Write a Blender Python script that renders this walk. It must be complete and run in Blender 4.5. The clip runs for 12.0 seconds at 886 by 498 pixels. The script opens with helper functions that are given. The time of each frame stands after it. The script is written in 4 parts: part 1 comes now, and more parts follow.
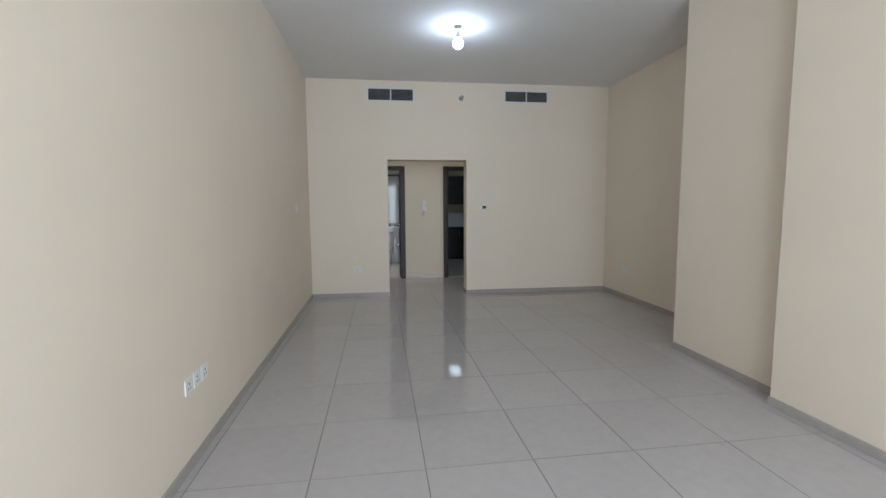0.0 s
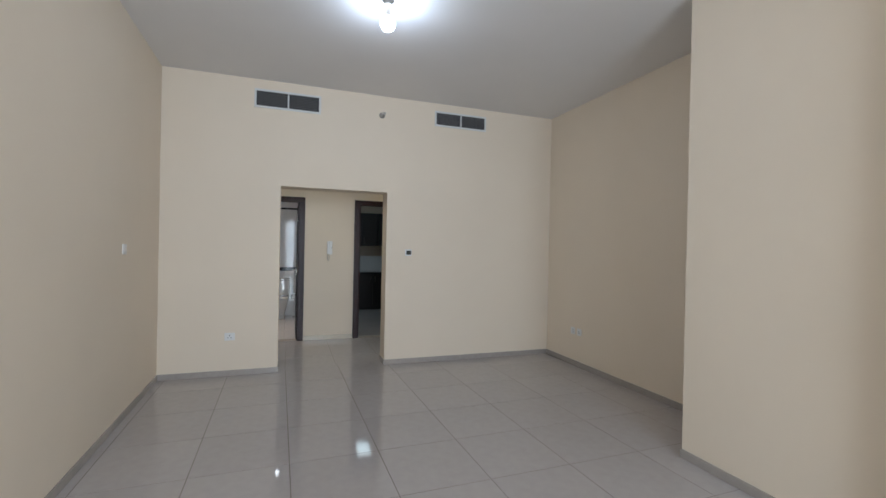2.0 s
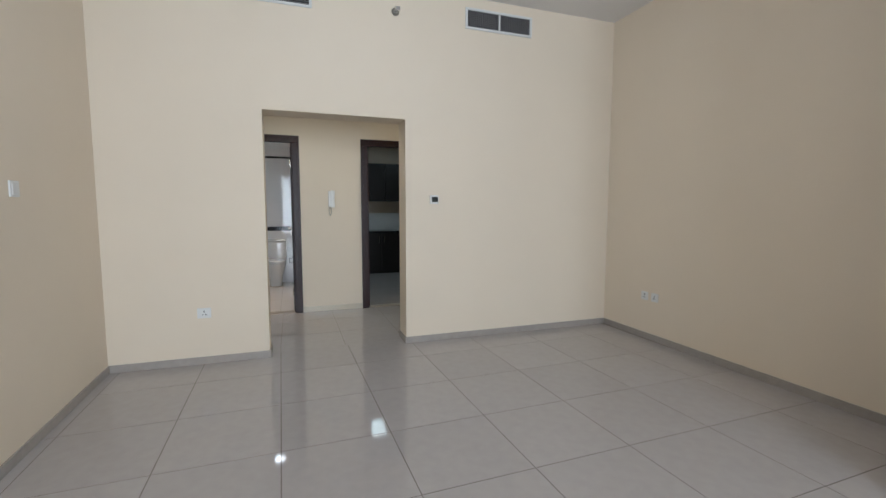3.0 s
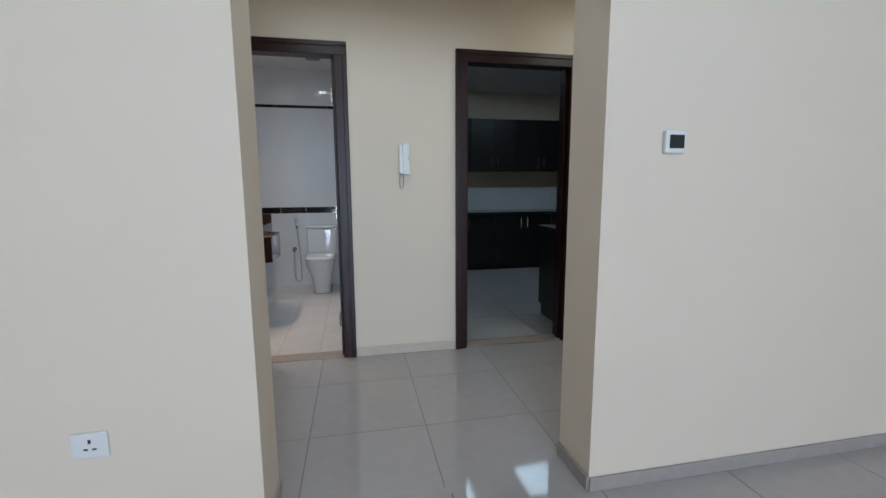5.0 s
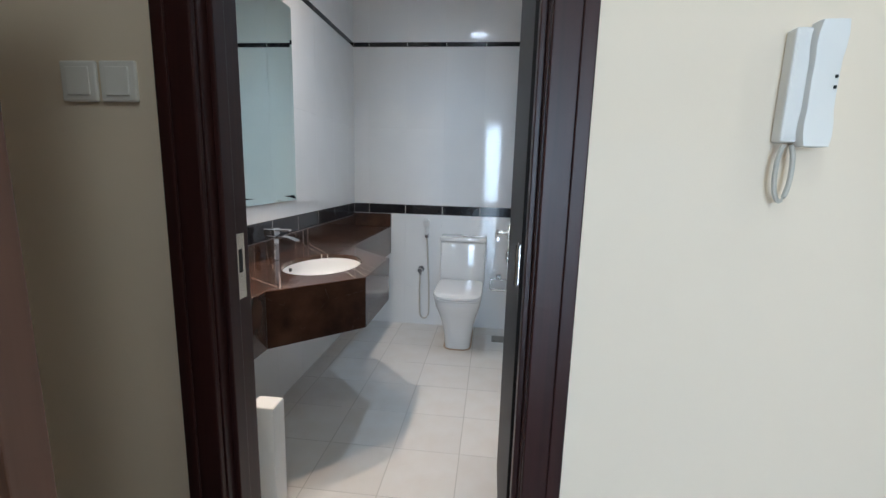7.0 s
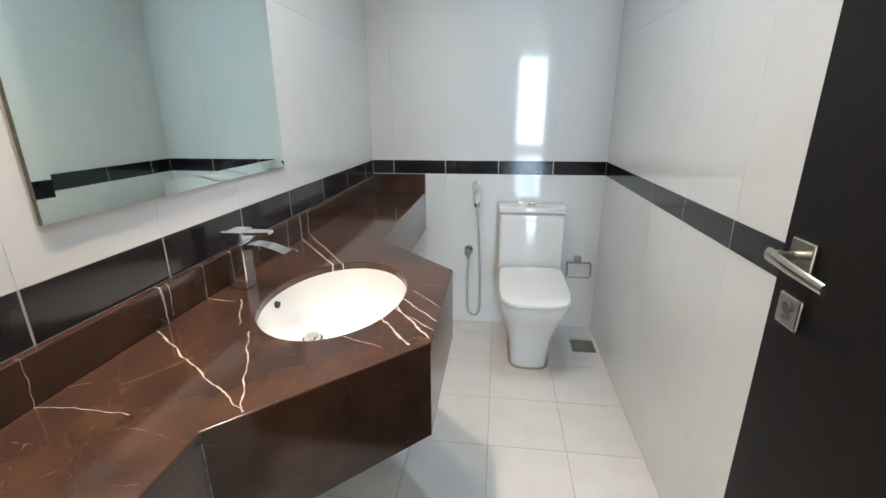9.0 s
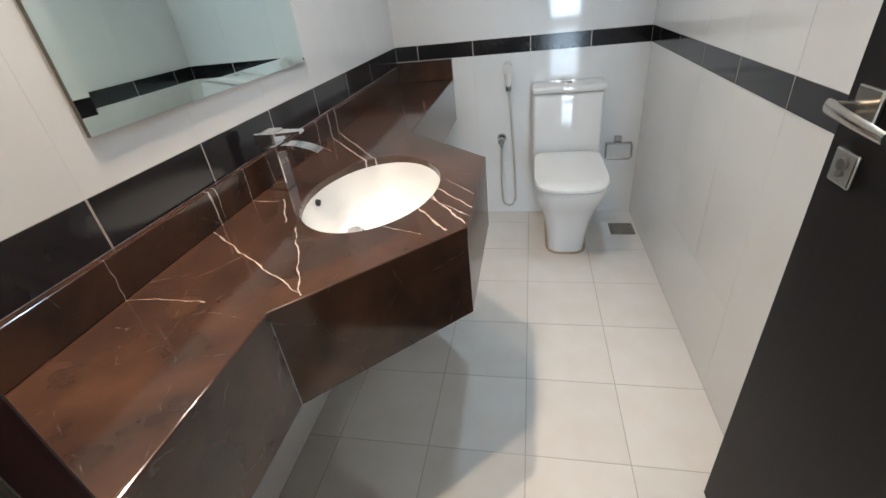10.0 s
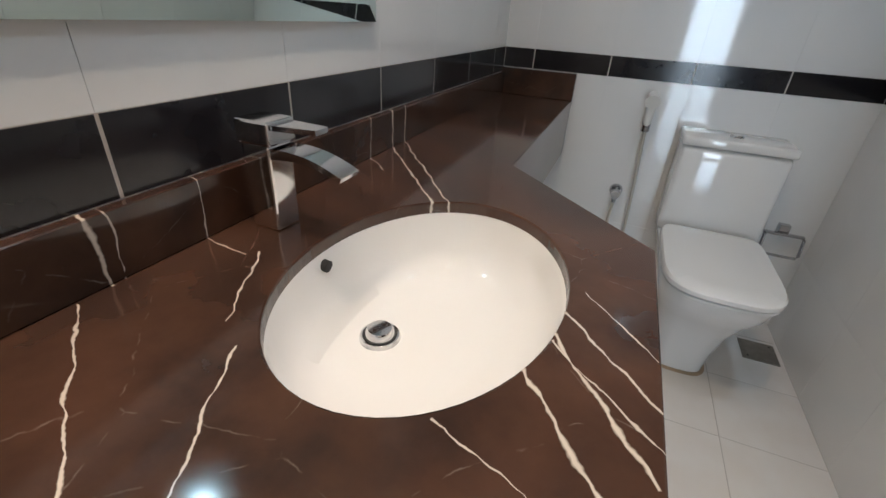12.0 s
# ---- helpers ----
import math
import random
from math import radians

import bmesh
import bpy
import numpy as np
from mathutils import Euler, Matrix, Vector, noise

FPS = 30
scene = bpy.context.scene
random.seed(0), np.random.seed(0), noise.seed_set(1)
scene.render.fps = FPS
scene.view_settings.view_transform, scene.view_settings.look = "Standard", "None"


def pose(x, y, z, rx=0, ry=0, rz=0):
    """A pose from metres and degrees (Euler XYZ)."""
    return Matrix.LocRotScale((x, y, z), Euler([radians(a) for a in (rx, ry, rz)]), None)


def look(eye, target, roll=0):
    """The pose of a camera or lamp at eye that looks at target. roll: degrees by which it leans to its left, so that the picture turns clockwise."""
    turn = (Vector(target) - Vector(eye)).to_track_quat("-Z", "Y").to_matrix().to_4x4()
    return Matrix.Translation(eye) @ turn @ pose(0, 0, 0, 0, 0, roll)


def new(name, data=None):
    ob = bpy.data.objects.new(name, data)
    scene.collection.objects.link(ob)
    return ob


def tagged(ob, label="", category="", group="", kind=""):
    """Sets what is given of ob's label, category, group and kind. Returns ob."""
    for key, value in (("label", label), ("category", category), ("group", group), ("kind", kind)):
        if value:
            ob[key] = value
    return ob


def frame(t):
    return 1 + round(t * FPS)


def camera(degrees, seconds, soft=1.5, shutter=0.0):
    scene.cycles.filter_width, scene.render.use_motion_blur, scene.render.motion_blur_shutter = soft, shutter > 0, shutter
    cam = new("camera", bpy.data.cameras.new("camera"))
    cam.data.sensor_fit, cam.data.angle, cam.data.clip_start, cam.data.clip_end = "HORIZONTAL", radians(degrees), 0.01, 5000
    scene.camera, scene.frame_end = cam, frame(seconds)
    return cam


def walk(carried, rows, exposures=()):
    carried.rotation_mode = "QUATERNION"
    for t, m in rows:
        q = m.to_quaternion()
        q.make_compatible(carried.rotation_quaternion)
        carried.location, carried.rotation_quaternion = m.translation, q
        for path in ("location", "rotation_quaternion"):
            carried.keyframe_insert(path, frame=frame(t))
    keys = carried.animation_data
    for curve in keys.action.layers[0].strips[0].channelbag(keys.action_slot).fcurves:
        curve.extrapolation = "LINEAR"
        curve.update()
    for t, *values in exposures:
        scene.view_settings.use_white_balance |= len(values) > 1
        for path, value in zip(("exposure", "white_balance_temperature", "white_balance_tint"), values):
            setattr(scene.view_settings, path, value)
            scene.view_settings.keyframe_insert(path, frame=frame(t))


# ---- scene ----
cam = camera(91.3, 12.0)
PATH = [
    (0, (1.189, -6.871, 1.409), (1.431, -4.895, 1.216), -0.3),
    (0.5, (1.159, -6.717, 1.404), (1.685, -4.799, 1.197), 0.8),
    (1, (1.231, -6.389, 1.423), (1.792, -4.481, 1.208), 1.1),
    (1.5, (1.235, -5.887, 1.446), (1.852, -3.993, 1.269), 1.1),
    (2, (1.286, -5.324, 1.480), (1.951, -3.438, 1.472), 1.2),
    (2.5, (1.320, -4.714, 1.414), (1.959, -2.822, 1.317), 0.1),
    (3, (1.382, -4.034, 1.305), (2.038, -2.155, 1.124), 0.1),
    (5, (1.510, -1.470, 1.239), (1.905, 0.470, 0.956), -0.3),
    (5.5, (1.525, -0.837, 1.237), (1.686, 1.136, 0.951), 0.1),
    (6, (1.525, -0.246, 1.258), (1.603, 1.733, 0.980), 0.3),
    (6.5, (1.431, 0.258, 1.268), (1.247, 2.229, 0.980), 2.2),
    (7, (1.310, 0.753, 1.267), (1.096, 2.710, 0.917), 1.6),
    (9, (0.918, 1.730, 1.255), (0.676, 3.623, 0.657), -0.3),
    (9.5, (0.923, 1.725, 1.242), (0.626, 3.493, 0.357), -2.4),
    (10, (0.924, 1.711, 1.239), (0.527, 3.385, 0.220), -6.6),
    (10.5, (0.936, 1.817, 1.223), (0.512, 3.552, 0.324), -1.7),
    (11, (0.832, 2.024, 1.177), (0.237, 3.731, 0.323), 3.9),
    (11.5, (0.704, 2.249, 1.109), (0.113, 3.926, 0.194), 5.7),
    (12, (0.701, 2.262, 1.114), (0.086, 3.904, 0.152), 3.7),
]
EXPOSURES = [(0.0, -0.47, 5900, 7), (2.0, -0.3, 6000, 9), (3.0, 0.02, 6050, 8), (5.0, 0.08, 5400, 7), (5.5, 0.2, 5350, 7),
             (6.0, 0.4, 5150, 3), (6.5, 0.7, 5350, 4), (7.0, 0.75, 5350, 4), (9.0, 1.2, 5600, 2), (10.0, 1.03, 5700, 3),
             (11.0, 1.0, 5650, 4), (11.5, 0.78, 5700, 5), (12.0, 0.45, 5750, 5)]
walk(cam, [(t, look(eye, target, roll)) for t, eye, target, roll in PATH], EXPOSURES)

# ---- light ----
sky_world = bpy.data.worlds.new("sky")
scene.world = sky_world
sky_world.use_nodes = True
wn = sky_world.node_tree.nodes
sky = wn.new("ShaderNodeTexSky")
sky.sky_type, sky.sun_disc = "NISHITA", False
sky.sun_elevation, sky.sun_rotation = radians(50), radians(150)
sky_world.node_tree.links.new(sky.outputs[0], wn["Background"].inputs[0])
wn["Background"].inputs[1].default_value = 0.1


def lamp(name, kind, m, watts, colour, size=0.1, size_y=None, spread=None):
    data = bpy.data.lights.new(name, kind)
    data.energy, data.color = watts, colour
    if kind == "AREA":
        data.shape, data.size = ("RECTANGLE", size) if size_y else ("DISK", size)
        if size_y:
            data.size_y = size_y
        if spread:
            data.spread = radians(spread)
    else:
        data.shadow_soft_size = size
    ob = new(name, data)
    ob.matrix_world = m
    return ob


DAY_W, BULB_W, BATH_W, WARM_W, KITCHEN_W, HALL_FILL_W = 260, 11, 2.2, 4.6, 1.8, 3.4
lamp("window_daylight", "AREA", pose(2.0, -9.33, 1.6, 90, 0, 0), DAY_W, (0.80, 0.90, 1.0), 2.7, 2.8)
lamp("bulb_light", "POINT", pose(1.95, -2.08, 3.16), BULB_W, (0.62, 0.78, 1.0), 0.05)
lamp("bath_light", "AREA", pose(1.10, 2.98, 2.625), BATH_W, (0.74, 0.88, 1.0), 0.09, None, 128)
lamp("vanity_light", "AREA", pose(0.47, 2.49, 2.625), WARM_W, (1.0, 0.74, 0.53), 0.05, None, 106)
# unseen extra spot, added to warm and brighten the counter's south end
lamp("vanity_light", "AREA", pose(0.40, 2.04, 2.625), WARM_W * 0.45, (1.0, 0.70, 0.46), 0.05, None, 70)
lamp("vanity_light", "AREA", pose(0.45, 2.943, 2.625), WARM_W * 0.35, (1.0, 0.74, 0.53), 0.05, None, 115)
# unseen hall lamps, added to brighten the door leaf and hall wall
lamp("hall_fill_light", "AREA", pose(1.32, 0.62, 2.60), HALL_FILL_W, (1.0, 0.97, 0.78), 0.12)
lamp("hall_fill_light", "AREA", pose(3.45, 0.82, 2.60), HALL_FILL_W * 1.8, (1.0, 0.97, 0.78), 0.12)
lamp("kitchen_light", "AREA", pose(2.76, 3.53, 2.66), KITCHEN_W * 0.5, (0.62, 0.93, 1.0), 0.26, 0.56)
lamp("kitchen_light", "AREA", pose(3.87, 3.53, 2.66), KITCHEN_W, (0.62, 0.93, 1.0), 0.56, 0.56)

# ---- materials ----


def mat(name, colour, rough=0.5, metal=0.0, vary=0.06, scale=6.0, bump=0.0, bump_scale=200.0, rand=0.0, spec=0.5,
        tint=None, rough_vary=0.0, coat=0.0):
    """Principled surface with colour varied at two scales, a fine relief and, for pieces, a shade of their own."""
    m = bpy.data.materials.new(name)
    m.use_nodes = True
    nt = m.node_tree
    b = nt.nodes["Principled BSDF"]
    b.inputs["Roughness"].default_value = rough
    b.inputs["Metallic"].default_value = metal
    b.inputs["Specular IOR Level"].default_value = spec
    b.inputs["Coat Weight"].default_value = coat
    co = nt.nodes.new("ShaderNodeTexCoord")
    big = nt.nodes.new("ShaderNodeTexNoise")
    big.inputs["Scale"].default_value = scale
    big.inputs["Detail"].default_value = 6
    nt.links.new(co.outputs["Object"], big.inputs["Vector"])
    mix = nt.nodes.new("ShaderNodeMix")
    mix.data_type = "RGBA"
    dark = tint or tuple(c * (1 - 2 * vary) for c in colour)
    mix.inputs[6].default_value = (*colour, 1)
    mix.inputs[7].default_value = (*dark, 1)
    ramp = nt.nodes.new("ShaderNodeMapRange")
    ramp.inputs[1].default_value, ramp.inputs[2].default_value = 0.3, 0.75
    nt.links.new(big.outputs[0], ramp.inputs[0])
    nt.links.new(ramp.outputs[0], mix.inputs[0])
    out = mix.outputs[2]
    if rand:
        info = nt.nodes.new("ShaderNodeObjectInfo")
        mr = nt.nodes.new("ShaderNodeMapRange")
        mr.inputs[3].default_value, mr.inputs[4].default_value = 1 - rand, 1 + rand
        nt.links.new(info.outputs["Random"], mr.inputs[0])
        hsv = nt.nodes.new("ShaderNodeHueSaturation")
        nt.links.new(mr.outputs[0], hsv.inputs["Value"])
        nt.links.new(out, hsv.inputs["Color"])
        out = hsv.outputs[0]
    nt.links.new(out, b.inputs["Base Color"])
    if rough_vary:
        rr = nt.nodes.new("ShaderNodeMapRange")
        rr.inputs[3].default_value, rr.inputs[4].default_value = max(0, rough - rough_vary), rough + rough_vary
        nt.links.new(big.outputs[0], rr.inputs[0])
        nt.links.new(rr.outputs[0], b.inputs["Roughness"])
    if bump:
        fine = nt.nodes.new("ShaderNodeTexNoise")
        fine.inputs["Scale"].default_value = bump_scale
        fine.inputs["Detail"].default_value = 3
        nt.links.new(co.outputs["Object"], fine.inputs["Vector"])
        bp = nt.nodes.new("ShaderNodeBump")
        bp.inputs["Strength"].default_value = bump
        bp.inputs["Distance"].default_value = 0.002
        nt.links.new(fine.outputs[0], bp.inputs["Height"])
        nt.links.new(bp.outputs[0], b.inputs["Normal"])
    return m


def glow(name, colour, strength):
    m = bpy.data.materials.new(name)
    m.use_nodes = True
    b = m.node_tree.nodes["Principled BSDF"]
    b.inputs["Base Color"].default_value = (0.8, 0.8, 0.8, 1)
    b.inputs["Emission Color"].default_value = (*colour, 1)
    b.inputs["Emission Strength"].default_value = strength
    return m


def wood(name, light, dark, rough):
    """Dark stained veneer with long upright grain."""
    m = mat(name, light, rough, bump=0.05, bump_scale=120)
    nt = m.node_tree
    co = next(n for n in nt.nodes if n.type == "TEX_COORD")
    mp = nt.nodes.new("ShaderNodeMapping")
    mp.inputs["Scale"].default_value = (38, 38, 1.1)
    nt.links.new(co.outputs["Object"], mp.inputs[0])
    for n in [n for n in nt.nodes if n.type == "TEX_NOISE"]:
        nt.links.new(mp.outputs[0], n.inputs["Vector"])
        n.inputs["Scale"].default_value = 1.6 if n.inputs["Scale"].default_value < 50 else 6
    mix = next(n for n in nt.nodes if n.type == "MIX")
    mix.inputs[7].default_value = (*dark, 1)
    return m


# veins of the vanity stone in plan: start x, y, end x, y, width in mm
VEINS = [(0.216, 2.468, 0.54, 2.246, 4), (0.30, 2.64, 0.374, 2.513, 3.5), (0.410, 2.49, 0.535, 2.25, 4),
         (0.194, 2.644, 0.29, 2.625, 3.5), (0.188, 3.207, 0.432, 2.91, 6), (0.183, 3.283, 0.459, 2.92, 5),
         (0.183, 3.106, 0.28, 3.013, 3), (0.685, 2.704, 0.792, 2.581, 5), (0.684, 2.651, 0.789, 2.505, 8),
         (0.666, 2.589, 0.752, 2.474, 7), (0.714, 2.744, 0.790, 2.649, 3.5), (0.690, 2.632, 0.792, 2.538, 4),
         (0.614, 2.491, 0.706, 2.455, 3), (0.20, 2.219, 0.372, 2.221, 2), (0.185, 2.506, 0.2125, 2.504, 7), (0.185, 2.526, 0.2125, 2.524, 4)]


def marble():
    """Brown stone: clouded ground, and pale veins along the lines above, wavering and breaking up."""
    m = mat("brown_marble", (0.078, 0.038, 0.024), 0.10, scale=8, tint=(0.022, 0.0135, 0.011), rough_vary=0.04)
    nt = m.node_tree
    nodes, link = nt.nodes, nt.links.new
    b = nodes["Principled BSDF"]
    spread = next(n for n in nodes if n.type == "MAP_RANGE" and n.outputs[0].links[0].to_node.type == "MIX")
    spread.inputs[1].default_value, spread.inputs[2].default_value = 0.32, 0.72

    def op(kind, a, c, d=None, clamp=False):
        n = nodes.new("ShaderNodeMath")
        n.operation, n.use_clamp = kind, clamp
        for i, v in enumerate((a, c, d)):
            if v is None:
                continue
            if isinstance(v, (int, float)):
                n.inputs[i].default_value = v
            else:
                link(v, n.inputs[i])
        return n.outputs[0]

    geo = nodes.new("ShaderNodeNewGeometry")
    wob = nodes.new("ShaderNodeTexNoise")
    wob.inputs["Scale"].default_value, wob.inputs["Detail"].default_value = 22, 4
    link(geo.outputs["Position"], wob.inputs["Vector"])
    sub = nodes.new("ShaderNodeVectorMath")
    sub.operation = "SUBTRACT"
    link(wob.outputs["Color"], sub.inputs[0])
    sub.inputs[1].default_value = (0.5, 0.5, 0.5)
    mad = nodes.new("ShaderNodeVectorMath")
    mad.operation = "MULTIPLY_ADD"
    link(sub.outputs[0], mad.inputs[0])
    mad.inputs[1].default_value = (0.019, 0.019, 0.019)
    link(geo.outputs["Position"], mad.inputs[2])
    xyz = nodes.new("ShaderNodeSeparateXYZ")
    link(mad.outputs[0], xyz.inputs[0])
    px, py = xyz.outputs[0], xyz.outputs[1]
    breaks = nodes.new("ShaderNodeTexNoise")
    breaks.inputs["Scale"].default_value = 45
    link(geo.outputs["Position"], breaks.inputs["Vector"])
    total = None
    for x0, y0, x1, y1, mm in VEINS:
        dx, dy = x1 - x0, y1 - y0
        ln = math.hypot(dx, dy)
        dx, dy = dx / ln, dy / ln
        along = op("ADD", op("MULTIPLY", px, dx), op("MULTIPLY_ADD", py, dy, -(x0 * dx + y0 * dy)))
        across = op("ABSOLUTE", op("ADD", op("MULTIPLY", px, -dy), op("MULTIPLY_ADD", py, dx, x0 * dy - y0 * dx)), 0)
        over = op("SUBTRACT", op("ABSOLUTE", op("SUBTRACT", along, ln / 2), 0), ln / 2)
        dist = op("MAXIMUM", across, over)
        width = op("MULTIPLY_ADD", breaks.outputs[0], mm * 0.0012, -mm * 0.00025)
        v = op("SUBTRACT", 1.0, op("DIVIDE", dist, op("MAXIMUM", width, 0.0004)), clamp=True)
        total = v if total is None else op("MAXIMUM", total, v)
    thin = nodes.new("ShaderNodeTexVoronoi")
    thin.feature = "DISTANCE_TO_EDGE"
    thin.inputs["Scale"].default_value = 5.5
    link(mad.outputs[0], thin.inputs["Vector"])
    hair = op("MULTIPLY", op("SUBTRACT", 1.0, op("MULTIPLY", thin.outputs["Distance"], 160), clamp=True),
              op("MULTIPLY", op("SUBTRACT", breaks.outputs[0], 0.48, clamp=True), 0.8))
    total = op("MAXIMUM", op("MULTIPLY", total, 1.6, clamp=True), hair)
    mix = nodes.new("ShaderNodeMix")
    mix.data_type = "RGBA"
    link(total, mix.inputs[0])
    link(b.inputs["Base Color"].links[0].from_socket, mix.inputs[6])
    mix.inputs[7].default_value = (0.52, 0.46, 0.40, 1)
    link(mix.outputs[2], b.inputs["Base Color"])
    return m


PAINT = mat("cream_paint", (0.80, 0.695, 0.562), 0.6, vary=0.02, scale=1.3, bump=0.12, bump_scale=260, spec=0.3)
CEIL = mat("ceiling_paint", (0.80, 0.775, 0.76), 0.75, vary=0.02, scale=1.2, bump=0.08, spec=0.2)
FLOOR_TILE = mat("polished_porcelain", (0.47, 0.438, 0.425), 0.055, vary=0.035, scale=14, rand=0.025, spec=0.55, rough_vary=0.02)
GROUT = mat("floor_grout", (0.20, 0.17, 0.15), 0.85, bump=0.2)
SKIRT = mat("skirting_tile", (0.40, 0.36, 0.33), 0.22, vary=0.05, scale=20, rand=0.04)
SKIRT_HALL = mat("pale_skirting_tile", (0.66, 0.59, 0.48), 0.25, vary=0.04, scale=20, rand=0.03)
FRAME_WOOD = wood("mahogany_stain", (0.036, 0.012, 0.011), (0.018, 0.007, 0.007), 0.36)
FRAME_WOOD.node_tree.nodes["Principled BSDF"].inputs["Specular IOR Level"].default_value = 0.28
LEAF_WOOD = wood("walnut_veneer", (0.15, 0.08, 0.06), (0.115, 0.06, 0.045), 0.33)
BATH_LEAF = wood("wenge_veneer", (0.012, 0.009, 0.009), (0.008, 0.006, 0.006), 0.5)
BATH_LEAF.node_tree.nodes["Principled BSDF"].inputs["Specular IOR Level"].default_value = 0.25
KITCHEN_WOOD = wood("black_brown_laminate", (0.018, 0.014, 0.014), (0.011, 0.009, 0.009), 0.34)
WHITE_TILE = mat("white_glazed_tile", (0.79, 0.79, 0.79), 0.06, vary=0.015, scale=5, rand=0.012, spec=0.55, rough_vary=0.02, bump=0.05, bump_scale=11)
TILE_GROUT = mat("white_grout", (0.74, 0.74, 0.735), 0.8, bump=0.1)
BAND_TILE = mat("black_glazed_tile", (0.016, 0.015, 0.018), 0.13, vary=0.15, scale=18, rand=0.2)
FLOOR_GROUT = mat("grey_floor_grout", (0.47, 0.44, 0.41), 0.85)
BAND_GROUT = mat("pale_grout", (0.52, 0.48, 0.44), 0.8)
BATH_FLOOR = mat("matt_white_floor_tile", (0.70, 0.68, 0.66), 0.28, vary=0.03, scale=8, rand=0.025, tint=(0.65, 0.61, 0.57))
THRESHOLD = mat("beige_threshold_stone", (0.42, 0.35, 0.29), 0.3, vary=0.08, scale=25)
CERAMIC = mat("white_ceramic", (0.74, 0.735, 0.73), 0.05, vary=0.005, spec=0.6, coat=0.3)
CHROME = mat("chrome", (0.78, 0.78, 0.79), 0.09, 1.0, vary=0.02, rough_vary=0.04)
NICKEL = mat("satin_nickel", (0.66, 0.62, 0.55), 0.26, 1.0, vary=0.04)
DULL_CHROME = mat("dull_chrome", (0.50, 0.50, 0.51), 0.18, 1.0, vary=0.05)
STEEL = mat("brushed_drain_steel", (0.34, 0.32, 0.29), 0.4, 1.0, vary=0.1, scale=40)
PLASTIC = mat("white_plastic", (0.78, 0.77, 0.75), 0.32, vary=0.01)
CORD = mat("grey_beige_cord", (0.52, 0.49, 0.43), 0.5)
DARK = mat("dark_void", (0.02, 0.02, 0.021), 0.7)
SLAT = mat("grey_enamel_slat", (0.22, 0.21, 0.21), 0.45, vary=0.05)
DISPLAY = mat("dark_display", (0.03, 0.035, 0.035), 0.15)
GRANITE = mat("black_granite", (0.035, 0.036, 0.038), 0.12, scale=160, vary=0.3)
SEALANT = mat("brown_sealant", (0.42, 0.31, 0.21), 0.6, vary=0.12, scale=30)
MIRROR = mat("mirror_silver", (0.72, 0.83, 0.79), 0.015, 1.0, vary=0.0)
MIRROR_EDGE = mat("tarnished_mirror_edge", (0.30, 0.29, 0.25), 0.3, 0.8, vary=0.2, scale=60)
MARBLE = marble()
BULB = glow("lit_bulb", (0.90, 0.95, 1.0), 22)
PANEL_GLOW = glow("lit_diffuser", (0.88, 0.97, 1.0), 3)
COOL_GLOW = glow("lit_downlight", (0.92, 0.96, 1.0), 14)
WARM_GLOW = glow("lit_spotlight", (1.0, 0.75, 0.48), 10)
ALU = mat("white_aluminium", (0.72, 0.72, 0.71), 0.4, vary=0.02)
GLASS = bpy.data.materials.new("window_glass")
GLASS.use_nodes = True
GLASS.node_tree.nodes["Principled BSDF"].inputs["Transmission Weight"].default_value = 1.0
GLASS.node_tree.nodes["Principled BSDF"].inputs["Roughness"].default_value = 0.0

# ---- building helpers ----
ORIGIN = {}


def box(bm, x0, x1, y0, y1, z0, z1, bevel=0.0, seg=2):
    r = bmesh.ops.create_cube(bm, size=1.0)
    vs = r["verts"]
    for v in vs:
        v.co = Vector(((x0 + x1) / 2 + v.co.x * (x1 - x0), (y0 + y1) / 2 + v.co.y * (y1 - y0), (z0 + z1) / 2 + v.co.z * (z1 - z0)))
    if bevel:
        es = list({e for v in vs for e in v.link_edges})
        bmesh.ops.bevel(bm, geom=es, offset=bevel, segments=seg, affect="EDGES", profile=0.5)
    return bm


def boxed(*a, **k):
    return box(bmesh.new(), *a, **k)


def tube(bm, pts, r, n=10, r_end=None):
    """A round bar along the points."""
    rings = []
    pts = [Vector(p) for p in pts]
    for i, p in enumerate(pts):
        d = (pts[min(i + 1, len(pts) - 1)] - pts[max(i - 1, 0)]).normalized()
        ref = Vector((0, 0, 1)) if abs(d.z) < 0.9 else Vector((1, 0, 0))
        u = d.cross(ref).normalized()
        w = u.cross(d)
        rad = r if r_end is None else r + (r_end - r) * i / (len(pts) - 1)
        rings.append([bm.verts.new(p + rad * (math.cos(2 * math.pi * k / n) * u + math.sin(2 * math.pi * k / n) * w)) for k in range(n)])
    skin(bm, rings)
    return bm


def skin(bm, rings, caps=True):
    for a, b in zip(rings, rings[1:]):
        n = len(a)
        for k in range(n):
            bm.faces.new((a[k], a[(k + 1) % n], b[(k + 1) % n], b[k]))
    if caps:
        bm.faces.new(list(reversed(rings[0])))
        bm.faces.new(rings[-1])


def ring(bm, fn, n):
    return [bm.verts.new(fn(2 * math.pi * k / n)) for k in range(n)]


def link_mesh(name, bm, material, smooth=False):
    bmesh.ops.recalc_face_normals(bm, faces=bm.faces[:])
    me = bpy.data.meshes.new(name)
    bm.to_mesh(me)
    bm.free()
    me.materials.append(material)
    if smooth:
        for p in me.polygons:
            p.use_smooth = True
        me.set_sharp_from_angle(angle=radians(40))
    return me


